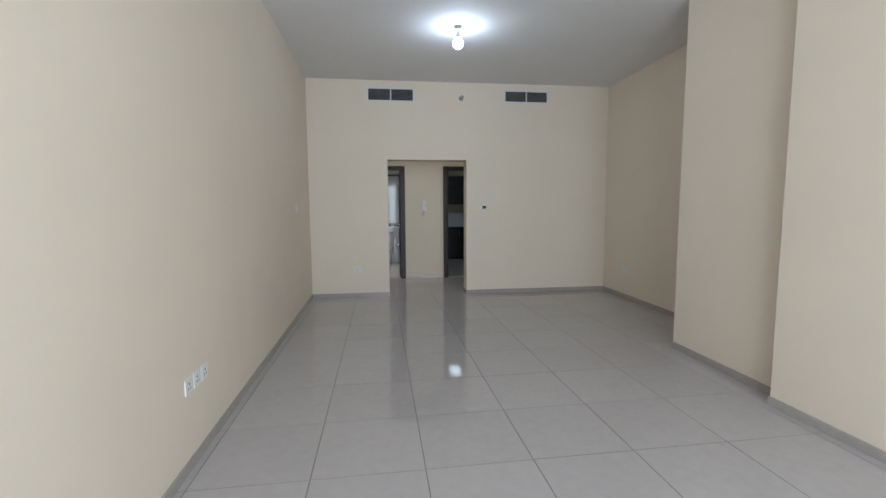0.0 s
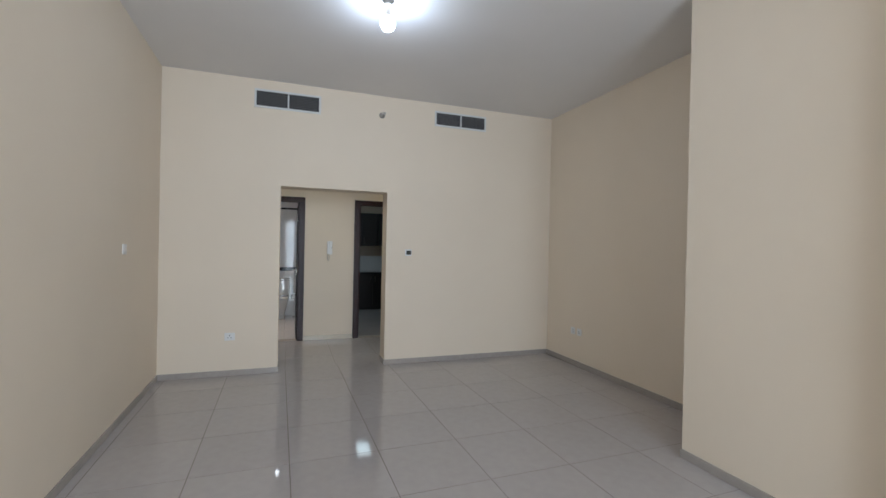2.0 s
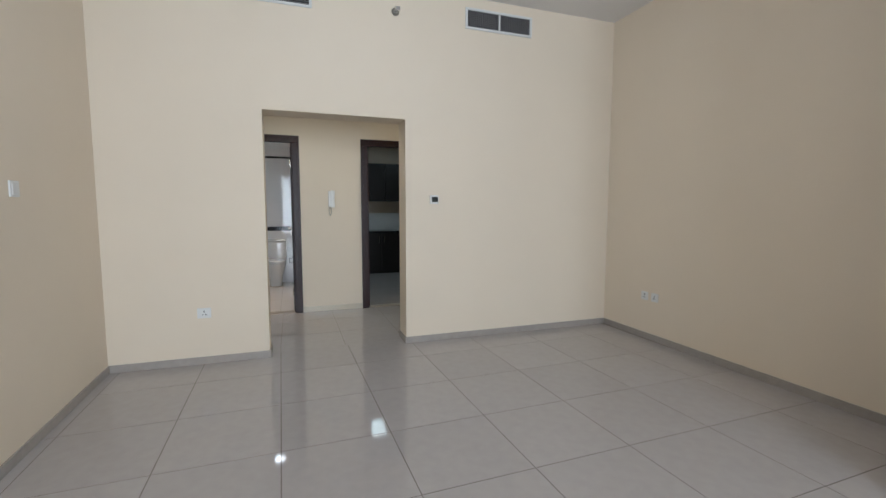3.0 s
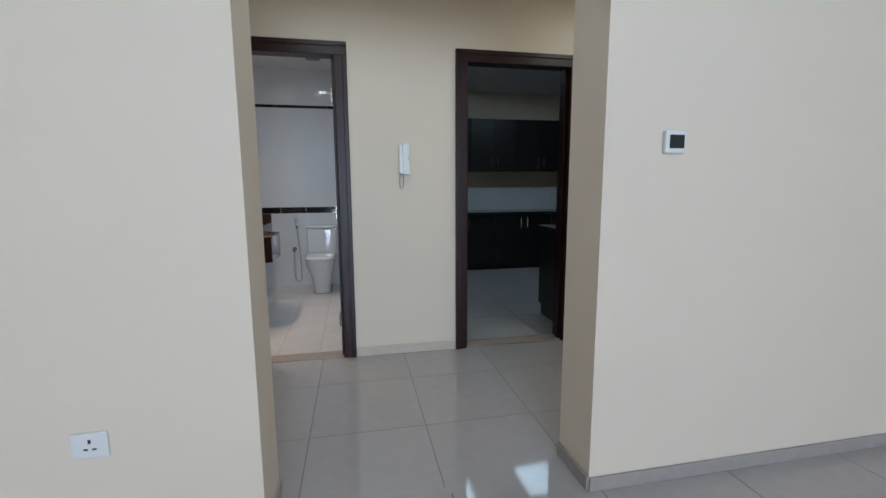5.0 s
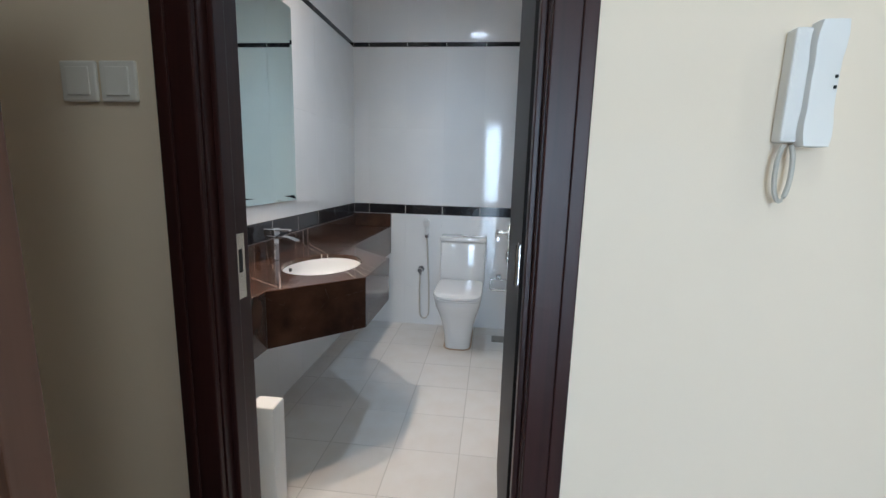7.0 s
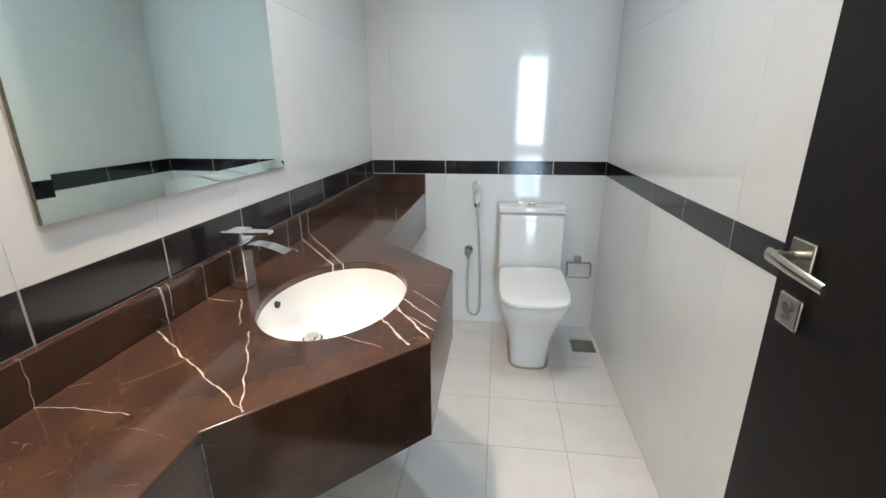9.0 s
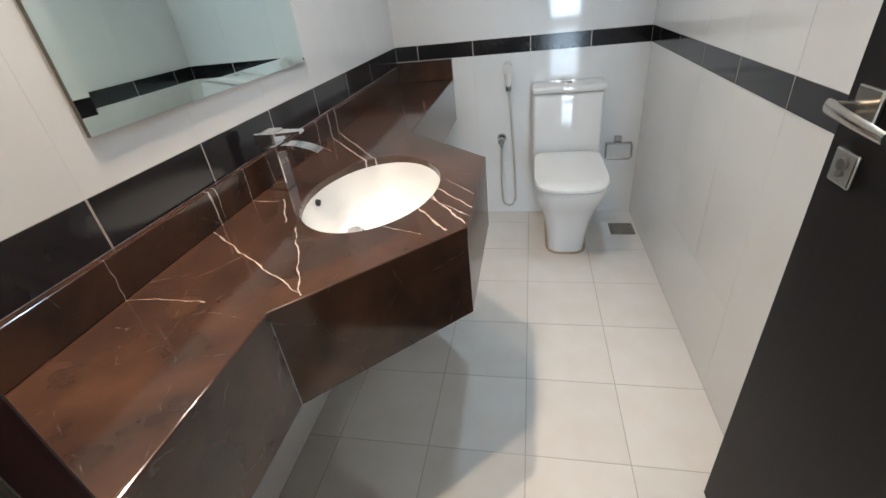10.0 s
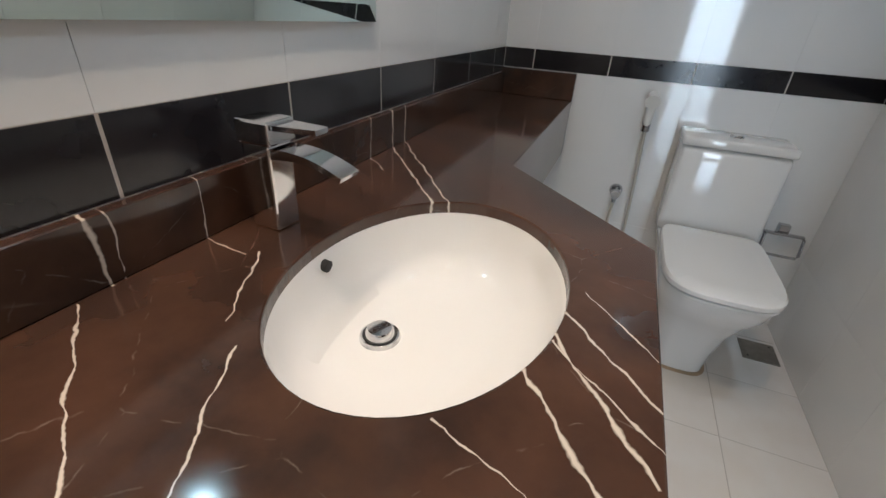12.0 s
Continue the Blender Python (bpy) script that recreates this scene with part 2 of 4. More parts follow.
def thing(name, at, label, category, group="", kind=""):
    ob = new(name)
    ob.empty_display_size = 0.05
    ob.location = at
    ORIGIN[ob.name] = Vector(at)
    return tagged(ob, label, category, group, kind)


def part(name, bm, material, parent, label="", smooth=False):
    """One mesh under a thing or a part; bm is in world metres."""
    o = ORIGIN[parent.name]
    bmesh.ops.translate(bm, verts=bm.verts[:], vec=-o)
    ob = new(name, link_mesh(name, bm, material, smooth))
    ob.parent = parent
    ORIGIN[ob.name] = o
    if label:
        ob["label"] = label
    return ob


def single(name, bm, material, label, category, kind="", smooth=False):
    ob = new(name, link_mesh(name, bm, material, smooth))
    ORIGIN[ob.name] = Vector((0, 0, 0))
    return tagged(ob, label, category, "", kind)


def wall_y(name, x0, x1, y0, y1, z0, z1, holes, material, label):
    """A wall that runs along x, with openings (x0, x1, z0, z1) cut through it."""
    return slab_wall(name, (x0, x1), (y0, y1), (z0, z1), holes, material, label, False)


def wall_x(name, x0, x1, y0, y1, z0, z1, holes, material, label):
    """A wall that runs along y, with openings (y0, y1, z0, z1)."""
    return slab_wall(name, (y0, y1), (x0, x1), (z0, z1), holes, material, label, True)


def slab_wall(name, run, deep, zz, holes, material, label, along_y):
    us = sorted({*run, *(h[0] for h in holes), *(h[1] for h in holes)})
    vs = sorted({*zz, *(h[2] for h in holes), *(h[3] for h in holes)})
    us = [u for u in us if run[0] <= u <= run[1]]
    vs = [v for v in vs if zz[0] <= v <= zz[1]]
    solid = {}
    for i in range(len(us) - 1):
        for j in range(len(vs) - 1):
            cu, cv = (us[i] + us[i + 1]) / 2, (vs[j] + vs[j + 1]) / 2
            solid[i, j] = not any(h[0] < cu < h[1] and h[2] < cv < h[3] for h in holes)
    bm = bmesh.new()
    cache = {}

    def vert(u, d, v):
        if (u, d, v) not in cache:
            cache[u, d, v] = bm.verts.new((d, u, v) if along_y else (u, d, v))
        return cache[u, d, v]

    for (i, j), on in solid.items():
        if not on:
            continue
        u0, u1, v0, v1 = us[i], us[i + 1], vs[j], vs[j + 1]
        for d in deep:
            bm.faces.new([vert(u0, d, v0), vert(u1, d, v0), vert(u1, d, v1), vert(u0, d, v1)])
        for ni, nj, a, c in ((i - 1, j, (u0, v0), (u0, v1)), (i + 1, j, (u1, v0), (u1, v1)), (i, j - 1, (u0, v0), (u1, v0)), (i, j + 1, (u0, v1), (u1, v1))):
            if not solid.get((ni, nj)):
                bm.faces.new([vert(a[0], deep[0], a[1]), vert(c[0], deep[0], c[1]), vert(c[0], deep[1], c[1]), vert(a[0], deep[1], a[1])])
    return single(name, bm, material, label, "wall", "structure")


# ---- plan (metres) ----
LX, LY, RX, REAR, CZ = 0.016, 0.0, 4.765, -9.4, 3.335      # living room
OPX0, OPX1, OPZ = 1.170, 2.413, 2.147                    # cased opening to the hall
W1B = 0.26                                              # back face of the wall with that opening
W2, W2B = 1.665, 1.785                                  # wall with the two doors
BLX, BRX, BBY, BCZ = 0.194, 1.502, 4.205, 2.64          # bathroom
KLX, KRX, KBY, KCZ = 1.75, 5.06, 5.28, 2.69             # kitchen
HCZ = 2.62
PX, PY0, PY1, EX = 3.98, -4.22, -2.963, 3.845           # pier face and ends, wall of the narrower end
SKEW_W, SKEW_E = 0.0275, 0.03                           # the side walls run a little out of square


def west_x(y):
    """Face of the long wall at y."""
    return -0.028 - SKEW_W * y


def lean(ob, k, y0):
    """Shears a wall or skirting in plan, so that it runs out of square from y0."""
    for v in ob.data.vertices:
        v.co.x += k * (y0 - v.co.y)
    return ob


# ---- structure ----
lean(wall_x("wall_west", -0.3, -0.028, REAR - 0.2, 0.0, -0.05, CZ, [], PAINT, "cream painted plaster wall along the living room"), SKEW_W, 0.0)
wall_y("wall_north", -0.3, RX + 0.2, LY, W1B, -0.05, CZ, [(OPX0, OPX1, -0.05, OPZ)], PAINT, "cream painted wall with a plain opening to the hall")
wall_x("wall_east", RX, RX + 0.2, PY1, 0.0, -0.05, CZ, [], PAINT, "cream painted wall of the recessed corner")
pier = bmesh.new()
box(pier, PX, RX + 0.2, PY0, PY1, -0.05, CZ)
single("wall_pier", pier, PAINT, "cream painted projecting pier beside the recess", "wall", "structure")
lean(wall_x("wall_east_rear", EX, RX + 0.2, REAR - 0.2, PY0, -0.05, CZ, [], PAINT, "cream painted wall of the narrower room end"), SKEW_E, PY0)
WIN = (0.65, 3.35, 0.15, 3.0)
wall_y("wall_south", LX, EX + 0.2, REAR - 0.2, REAR, -0.05, CZ, [WIN], PAINT, "cream painted end wall around a wide window")
wall_y("wall_doors", -0.2, 5.3, W2, W2B, -0.05, CZ, [(0.652, 1.43, -0.05, 2.143), (2.305, 3.148, -0.05, 2.143)], PAINT, "cream painted hall wall with two doorways")
wall_x("wall_hall_west", -0.2, LX, W1B, W2, -0.05, CZ, [(0.33, 1.12, -0.05, 2.09)], PAINT, "cream painted end wall of the hall")
wall_x("wall_hall_east", RX, RX + 0.2, W1B, W2, -0.05, CZ, [], PAINT, "cream painted far end wall of the hall")
for nm, a in (("ceiling_living", (-0.3, RX + 0.2, REAR - 0.2, W1B, CZ, CZ + 0.1)), ("ceiling_hall", (0.0, RX, W1B, W2, HCZ, HCZ + 0.1)),
              ("ceiling_bath", (BLX, BRX, W2B, BBY, BCZ, BCZ + 0.1)), ("ceiling_kitchen", (KLX, KRX, W2B, KBY, KCZ, KCZ + 0.1))):
    single(nm, boxed(*a), CEIL, "flat off-white painted ceiling", "ceiling", "structure")
# outer lobby behind the open flat door
lob = bmesh.new()
box(lob, -1.5, -1.4, -0.3, 1.9, 0, 2.4), box(lob, -1.4, -0.2, -0.4, -0.3, 0, 2.4), box(lob, -1.4, -0.2, 1.9, 2.0, 0, 2.4)
box(lob, -1.5, -0.2, -0.4, 2.0, 2.4, 2.5), box(lob, -1.5, -0.2, -0.4, 2.0, -0.1, -0.002)
single("wall_lobby", lob, PAINT, "plain cream painted lobby walls beyond the door", "wall", "structure")

# bathroom and kitchen shells
BK = 0.002   # how far tiles stand proud
bath_w = wall_x("wall_bath_west", BLX - 0.19, BLX - BK, W2B, BBY + 0.15, -0.05, BCZ, [], TILE_GROUT, "white glazed wall tiles with dark border rows")
bath_n = wall_y("wall_bath_north", BLX - BK, BRX + BK, BBY + BK, BBY + 0.15, -0.05, BCZ, [], TILE_GROUT, "white glazed wall tiles with dark border rows behind the toilet")
bath_e = wall_x("wall_bath_east", BRX + BK, KLX, W2B, BBY + 0.15, -0.05, BCZ, [], TILE_GROUT, "white glazed wall tiles with a dark border row beside the door")
wall_y("wall_bath_south", BLX, BRX, W2B, W2B + 0.008, 0, BCZ, [(0.652, 1.43, -0.05, 2.143)], WHITE_TILE, "white glazed tile lining around the doorway")
wall_y("wall_kitchen_north", KLX, KRX + 0.15, KBY, KBY + 0.15, -0.05, KCZ, [], PAINT, "cream painted kitchen wall above a tiled strip")
wall_x("wall_kitchen_east", KRX, KRX + 0.15, W2B, KBY, -0.05, KCZ, [], PAINT, "cream painted kitchen side wall above a tiled strip")
wall_x("wall_kitchen_west", KLX - 0.02, KLX, W2B, KBY, -0.05, KCZ, [], PAINT, "cream painted kitchen side wall")
single("backsplash", boxed(KLX, KRX - 0.01, KBY - 0.01, KBY, 0.87, 1.23), WHITE_TILE, "pale glazed tile strip above the kitchen worktop", "backsplash", "structure")
single("backsplash", boxed(KRX - 0.01, KRX, W2B, KBY - 0.012, 0.0, 1.23), WHITE_TILE, "pale glazed tile strip above the kitchen worktop", "backsplash", "structure")

floor = single("floor", boxed(-0.3, RX + 0.2, REAR - 0.2, W2 + 0.06, -0.06, -0.0015), GROUT, "glossy beige porcelain floor tiles with dark joints", "floor", "structure")
floor_bath = single("floor_bath", boxed(BLX - 0.02, BRX + 0.02, W2B - 0.03, BBY + 0.02, -0.06, -0.0008), FLOOR_GROUT, "pale square bathroom floor tiles", "floor", "structure")
floor_kitchen = single("floor_kitchen", boxed(KLX, KRX, W2B, KBY, -0.06, -0.0015), GROUT, "pale glossy kitchen floor tiles", "floor", "structure")
for nm, x0, x1 in (("threshold", 0.68, 1.403), ("threshold", 2.332, 3.12)):
    single(nm, boxed(x0, x1, W2 + 0.002, W2B + 0.01, -0.05, 0.006, bevel=0.002), THRESHOLD, "beige stone threshold strip in a doorway", "threshold", "structure")


def skirting(x0, x1, y0, y1, h=0.062, material=SKIRT, label="grey porcelain skirting tiles"):
    return single("baseboard", boxed(x0, x1, y0, y1, 0, h, bevel=0.002, seg=1), material, label, "skirting", "structure")


T = 0.011
lean(skirting(-0.028, -0.028 + T, REAR, LY), SKEW_W, 0.0)
skirting(-0.028 + T, OPX0, LY - T, LY)
skirting(OPX1, RX - T, LY - T, LY)
skirting(RX - T, RX, PY1, LY - T)
skirting(PX - T, PX, PY0, PY1)
skirting(PX - T, RX - T, PY1, PY1 + T)
lean(skirting(EX - T, EX, REAR, PY0), SKEW_E, PY0)
skirting(EX - T, PX - T, PY0, PY0 + T)
skirting(OPX0 - T + 0.011, OPX0 + T, LY, W1B)
skirting(OPX1 - T, OPX1, LY, W1B)
for x0, x1 in ((LX, 0.588), (1.492, 2.242), (3.212, RX)):
    skirting(x0, x1, W2 - T, W2, 0.07, SKIRT_HALL, "pale cream hall skirting tiles")
skirting(LX, OPX0 - 0.001, W1B, W1B + T, 0.07, SKIRT_HALL, "pale cream hall skirting tiles")
skirting(OPX1 + 0.001, RX, W1B, W1B + T, 0.07, SKIRT_HALL, "pale cream hall skirting tiles")


def door_frame(name, x0, x1, top, label):
    """Lining, stops and stepped casings of a doorway in the hall wall; x0..x1 is its outer width."""
    f = thing(name, ((x0 + x1) / 2, W2, 0), label, "door frame", kind="structure")
    c, d = 0.085, 0.07
    for a, b, s in ((x0, x0 + c, 1), (x1 - c, x1, -1)):
        bm = boxed(a, b, W2 - 0.018, W2, 0, top - c, bevel=0.004)
        box(bm, a if s > 0 else b - 0.03, a + 0.03 if s > 0 else b, W2 - 0.026, W2 - 0.018, 0, top - c, bevel=0.003)
        part("casing", bm, FRAME_WOOD, f)
        e = b if s > 0 else a
        part("lining", boxed(e - 0.004 if s < 0 else e - 0.03, e + 0.03 if s < 0 else e + 0.004, W2, W2B + 0.027, 0, top - d, bevel=0.002), FRAME_WOOD, f)
        part("stop", boxed(e + 0.004 if s > 0 else e - 0.018, e + 0.018 if s > 0 else e - 0.004, W2 + 0.03, W2B - 0.045, 0.006, top - d - 0.002, bevel=0.003), FRAME_WOOD, f)
    bm = boxed(x0, x1, W2 - 0.018, W2, top - c, top, bevel=0.004)
    box(bm, x0, x1, W2 - 0.026, W2 - 0.018, top - 0.03, top, bevel=0.003)
    part("head_casing", bm, FRAME_WOOD, f)
    part("head_lining", boxed(x0 + c - 0.03, x1 - c + 0.03, W2, W2B + 0.027, top - d, top - d + 0.012, bevel=0.002), FRAME_WOOD, f)
    return f


bath_frame = door_frame("door_frame", 0.59, 1.492, 2.2, "dark mahogany-stained frame around the bathroom doorway")
kit_frame = door_frame("door_frame", 2.243, 3.21, 2.2, "dark mahogany-stained frame around the kitchen doorway")
flat_frame = thing("door_frame", (0, 0.7, 0), "dark mahogany-stained frame of the flat door", "door frame", kind="structure")
for a, b in ((0.27, 0.35), (1.128, 1.20)):
    part("casing", boxed(LX, LX + 0.018, a, b, 0, 2.16, bevel=0.003), FRAME_WOOD, flat_frame)
part("head_casing", boxed(LX, LX + 0.018, 0.352, 1.126, 2.085, 2.16, bevel=0.003), FRAME_WOOD, flat_frame)

# rear window
win = thing("window_1", (2.0, REAR - 0.1, 0), "wide white aluminium window with clear panes", "window", kind="structure")
x0, x1, z0, z1 = WIN
for a in ((x0, x0 + 0.06, z0, z1), (x1 - 0.06, x1, z0, z1), (x0 + 0.06, x1 - 0.06, z0, z0 + 0.06), (x0 + 0.06, x1 - 0.06, z1 - 0.06, z1), (1.97, 2.03, z0 + 0.06, z1 - 0.06)):
    part("window_frame", boxed(a[0], a[1], REAR - 0.14, REAR - 0.08, a[2], a[3], bevel=0.004), ALU, win)
for a, b in ((x0 + 0.06, 1.97), (2.03, x1 - 0.06)):
    p = part("pane", boxed(a, b, REAR - 0.113, REAR - 0.107, z0 + 0.06, z1 - 0.06), GLASS, win)
    p.visible_shadow = False

# ---- doors ----


def lever_set(door, x, y, z, out, back, key_z, reach=0.147):
    """Square rose with a lever and a square key rose. out: way the rose faces, back: way the lever points (unit vectors)."""
    o, b = Vector(out), Vector(back)
    up = Vector((0, 0, 1))

    def plate(c, half, thick, bev=0.003):
        bm = bmesh.new()
        box(bm, -half, half, 0, thick, -half, half, bevel=bev)
        rot = Matrix((b, o, up)).transposed().to_4x4()
        bmesh.ops.transform(bm, matrix=Matrix.Translation(c) @ rot, verts=bm.verts[:])
        return bm

    c = Vector((x, y, z))
    h = part("door_handle", plate(c, 0.026, 0.010), NICKEL, door, "satin nickel square-rose lever handle")
    neck = tube(bmesh.new(), [c + o * 0.008, c + o * 0.045], 0.009, 12)
    part("neck", neck, NICKEL, h, smooth=True)
    bm = bmesh.new()
    rings = []
    for i in range(9):
        s = i / 8
        p = c + o * (0.047 + 0.006 * math.sin(s * 3.14)) + b * (-0.012 + reach * s) - up * 0.010 * s * s
        hw, ht = 0.011 - 0.003 * s, 0.0065 - 0.002 * s
        rings.append([bm.verts.new(p + up * hw * math.cos(a) + o * ht * math.sin(a)) for a in [2 * math.pi * k / 12 for k in range(12)]])
    skin(bm, rings)
    part("lever", bm, NICKEL, h, smooth=True)
    k = part("key_rose", plate(Vector((x, y, key_z)), 0.026, 0.009), NICKEL, door, "satin nickel square key rose")
    kc = Vector((x, y, key_z)) + o * 0.0085
    bm = tube(bmesh.new(), [kc + up * 0.006, kc + up * 0.006 + o * 0.004], 0.009, 14)
    bm2 = tube(bm, [kc - up * 0.009, kc - up * 0.009 + o * 0.004], 0.005, 10)
    part("cylinder", bm2, STEEL, k, smooth=True)


flat_door = thing("door_1", (0.02, 1.1, 0), "dark walnut veneered flush door standing open in the hall", "door", kind="structure")
part("leaf", boxed(0.018, 0.850, 1.082, 1.126, 0.008, 2.085, bevel=0.002), LEAF_WOOD, flat_door)
lever_set(flat_door, 0.806, 1.082, 1.024, (0, -1, 0), (-1, 0, 0), 0.933)
for x, z in ((0.739, 1.694), (0.776, 1.685), (0.771, 1.624)):
    part("screw", tube(bmesh.new(), [(x, 1.083, z), (x, 1.0805, z)], 0.0032, 10), NICKEL, flat_door, "small bright screw head")

bath_door = thing("door_2", (1.40, 1.83, 0), "near-black veneered bathroom door standing open against the tiled wall", "door", kind="structure")
part("leaf", boxed(1.385, 1.425, 1.79, 2.472, 0.012, 2.085, bevel=0.002), BATH_LEAF, bath_door)
lever_set(bath_door, 1.385, 2.415, 1.045, (-1, 0, 0), (0, -1, 0), 0.955, 0.125)
for z in (0.25, 1.05, 1.88):
    bm = boxed(1.3795, 1.3845, 1.787, 1.83, z - 0.05, z + 0.05, bevel=0.001, seg=1)
    tube(bm, [(1.378, 1.793, z - 0.05), (1.378, 1.793, z + 0.05)], 0.006, 10)
    part("hinge", bm, NICKEL, bath_door, "satin nickel butt hinge")

# ---- living room fittings ----


def air_grille(x0, x1, z0, z1, upright):
    g = thing("air_grille", ((x0 + x1) / 2, 0, z0), "white framed twin air grille with dark slats", "air vent", "air grilles over the opening")
    b = 0.022
    y0, y1 = -0.012, 0.004
    part("backing", boxed(x0, x1, -0.001, 0.002, z0, z1), DARK, g)
    xm = (x0 + x1) / 2
    for a in ((x0 - b, x1 + b, z1, z1 + b), (x0 - b, x1 + b, z0 - b, z0), (x0 - b, x0, z0, z1), (x1, x1 + b, z0, z1), (xm - 0.009, xm + 0.009, z0, z1)):
        part("frame", boxed(a[0], a[1], y0, y1, a[2], a[3], bevel=0.002, seg=1), ALU, g)
    n = 9
    for lo, hi in ((x0, xm - 0.009), (xm + 0.009, x1)):
        for i in range(n):
            z = z0 + (i + 0.5) * (z1 - z0) / n
            bm = boxed(lo, hi, -0.008, 0.0, z - 0.0016, z + 0.0016)
            part("slat", bm, SLAT, g)
        m = 16 if upright else 5
        for i in range(m):
            x = lo + (i + 0.5) * (hi - lo) / m
            part("upright_slat", boxed(x - 0.0015, x + 0.0015, -0.010 if upright else -0.003, -0.001, z0, z1), SLAT, g)
    return g


air_grille(0.897, 1.574, 3.04, 3.206, False)
air_grille(3.036, 3.713, 3.064, 3.216, True)

sp = thing("sprinkler", (2.327, 0, 3.096), "small chrome sidewall sprinkler head on a round rosette", "sprinkler")
part("rosette", tube(bmesh.new(), [(2.327, 0, 3.096), (2.327, -0.006, 3.096), (2.327, -0.012, 3.096)], 0.036, 20, 0.026), STEEL, sp, smooth=True)
part("body", tube(bmesh.new(), [(2.327, -0.012, 3.096), (2.327, -0.05, 3.096)], 0.013, 12), STEEL, sp, smooth=True)
part("deflector", boxed(2.314, 2.358, -0.062, -0.05, 3.09, 3.122, bevel=0.002), CHROME, sp)

th = thing("thermostat", (2.695, 0, 1.36), "white square wall thermostat with a dark display", "thermostat")
part("case", boxed(2.652, 2.738, -0.022, 0, 1.36, 1.444, bevel=0.005), PLASTIC, th)
part("display", boxed(2.668, 2.73, -0.024, -0.021, 1.378, 1.428, bevel=0.001, seg=1), DISPLAY, th)


def wall_plate(name, at, out, width, rockers, label, category, group, height=0.086):
    """Plate on a wall at its centre; rockers: half-widths across of the switches, or 0 for a socket face."""
    o = Vector(out)
    side = Vector((0, 0, 1)).cross(o)
    g = thing(name, at, label, category, group)

    def slab(u0, u1, v0, v1, d0, d1, bev):
        bm = bmesh.new()
        box(bm, u0, u1, d0, d1, v0, v1, bevel=bev)
        bmesh.ops.transform(bm, matrix=Matrix.Translation(at) @ Matrix((side, o, (0, 0, 1))).transposed().to_4x4(), verts=bm.verts[:])
        return bm

    w, h = width / 2, height / 2
    part("plate", slab(-w, w, -h, h, 0, 0.009, 0.004), PLASTIC, g)
    for u in rockers:
        part("rocker", slab(u - 0.028, u + 0.028, -0.030, 0.030, 0.009, 0.0125, 0.002), PLASTIC, g)
    if not rockers:
        for u, v, a, b in ((0, 0.014, 0.004, 0.007), (-0.012, -0.012, 0.006, 0.003), (0.012, -0.012, 0.006, 0.003)):
            part("slot", slab(u - a, u + a, v - b, v + b, 0.0088, 0.0096, 0), DARK, g)
    return g


for y in (-4.47, -4.362, -4.254):
    wall_plate("wall_socket", (west_x(y), y, 0.455), (1, 0, 0), 0.086, (), "white square wall socket low on the cream wall", "socket", "sockets low on the long wall")
wall_plate("wall_socket", (0.668, 0, 0.437), (0, -1, 0), 0.104, (), "wide white wall socket beside the opening", "socket", "")
for y in (-0.73, -0.60):
    wall_plate("wall_socket", (RX, y, 0.437), (-1, 0, 0), 0.086, (), "white square wall socket in the recess", "socket", "sockets in the recess")
wall_plate("light_switch", (west_x(-1.12), -1.12, 1.41), (1, 0, 0), 0.086, (0,), "white square light switch on the cream wall", "light switch", "")
for x in (0.395, 0.49):
    wall_plate("light_switch", (x, W2, 1.442), (0, -1, 0), 0.086, (0,), "white rocker light switch beside the bathroom door", "light switch", "switches by the bathroom door")
for x in (3.412, 3.507):
    wall_plate("light_switch", (x, W2, 1.43), (0, -1, 0), 0.086, (0,), "white rocker light switch beside the kitchen door", "light switch", "switches by the kitchen door")

bulb = thing("pendant_bulb", (1.95, -2.08, CZ), "bare lit white globe bulb hanging from a ceiling rose", "ceiling lamp")
bl = (1.95, -2.08)
part("ceiling_rose", tube(bmesh.new(), [(*bl, CZ), (*bl, CZ - 0.012), (*bl, CZ - 0.025)], 0.05, 24, 0.03), STEEL, bulb, smooth=True)
part("lampholder", tube(bmesh.new(), [(*bl, CZ - 0.025), (*bl, CZ - 0.06), (*bl, CZ - 0.115)], 0.022, 16, 0.016), NICKEL, bulb, smooth=True)
bm = bmesh.new()
bmesh.ops.create_uvsphere(bm, u_segments=24, v_segments=14, radius=0.058)
for v in bm.verts:
    if v.co.z > 0:
        v.co.z *= 1.15
        s = 1 - 0.45 * max(0, v.co.z / 0.067) ** 2
        v.co.x *= s
        v.co.y *= s
bmesh.ops.translate(bm, verts=bm.verts[:], vec=(*bl, 3.16))
gl = part("globe", bm, BULB, bulb, "glowing white glass globe", smooth=True)
gl.visible_shadow = False

ic = thing("intercom_handset", (1.868, W2, 1.33), "white wall intercom handset with a hanging looped cord", "intercom")
part("base_unit", boxed(1.829, 1.866, 1.634, W2, 1.338, 1.536, bevel=0.005), PLASTIC, ic)
part("base_unit", boxed(1.867, 1.902, 1.651, W2, 1.345, 1.534, bevel=0.004), PLASTIC, ic)
bm = bmesh.new()
rings = []
for i in range(11):
    s = i / 10
    z = 1.330 + 0.212 * s
    y = 1.631 + 0.006 * math.sin(math.pi * s)
    hw = (0.0235 + (0.0025 if s < 0.28 or s > 0.72 else 0)) * (0.86 if i in (0, 10) else 1)
    rings.append([bm.verts.new((1.880 + hw * max(-1, min(1, 1.3 * math.cos(a))), y + 0.016 * max(-1, min(1, 1.3 * math.sin(a))), z)) for a in [2 * math.pi * k / 16 for k in range(16)]])
skin(bm, rings)
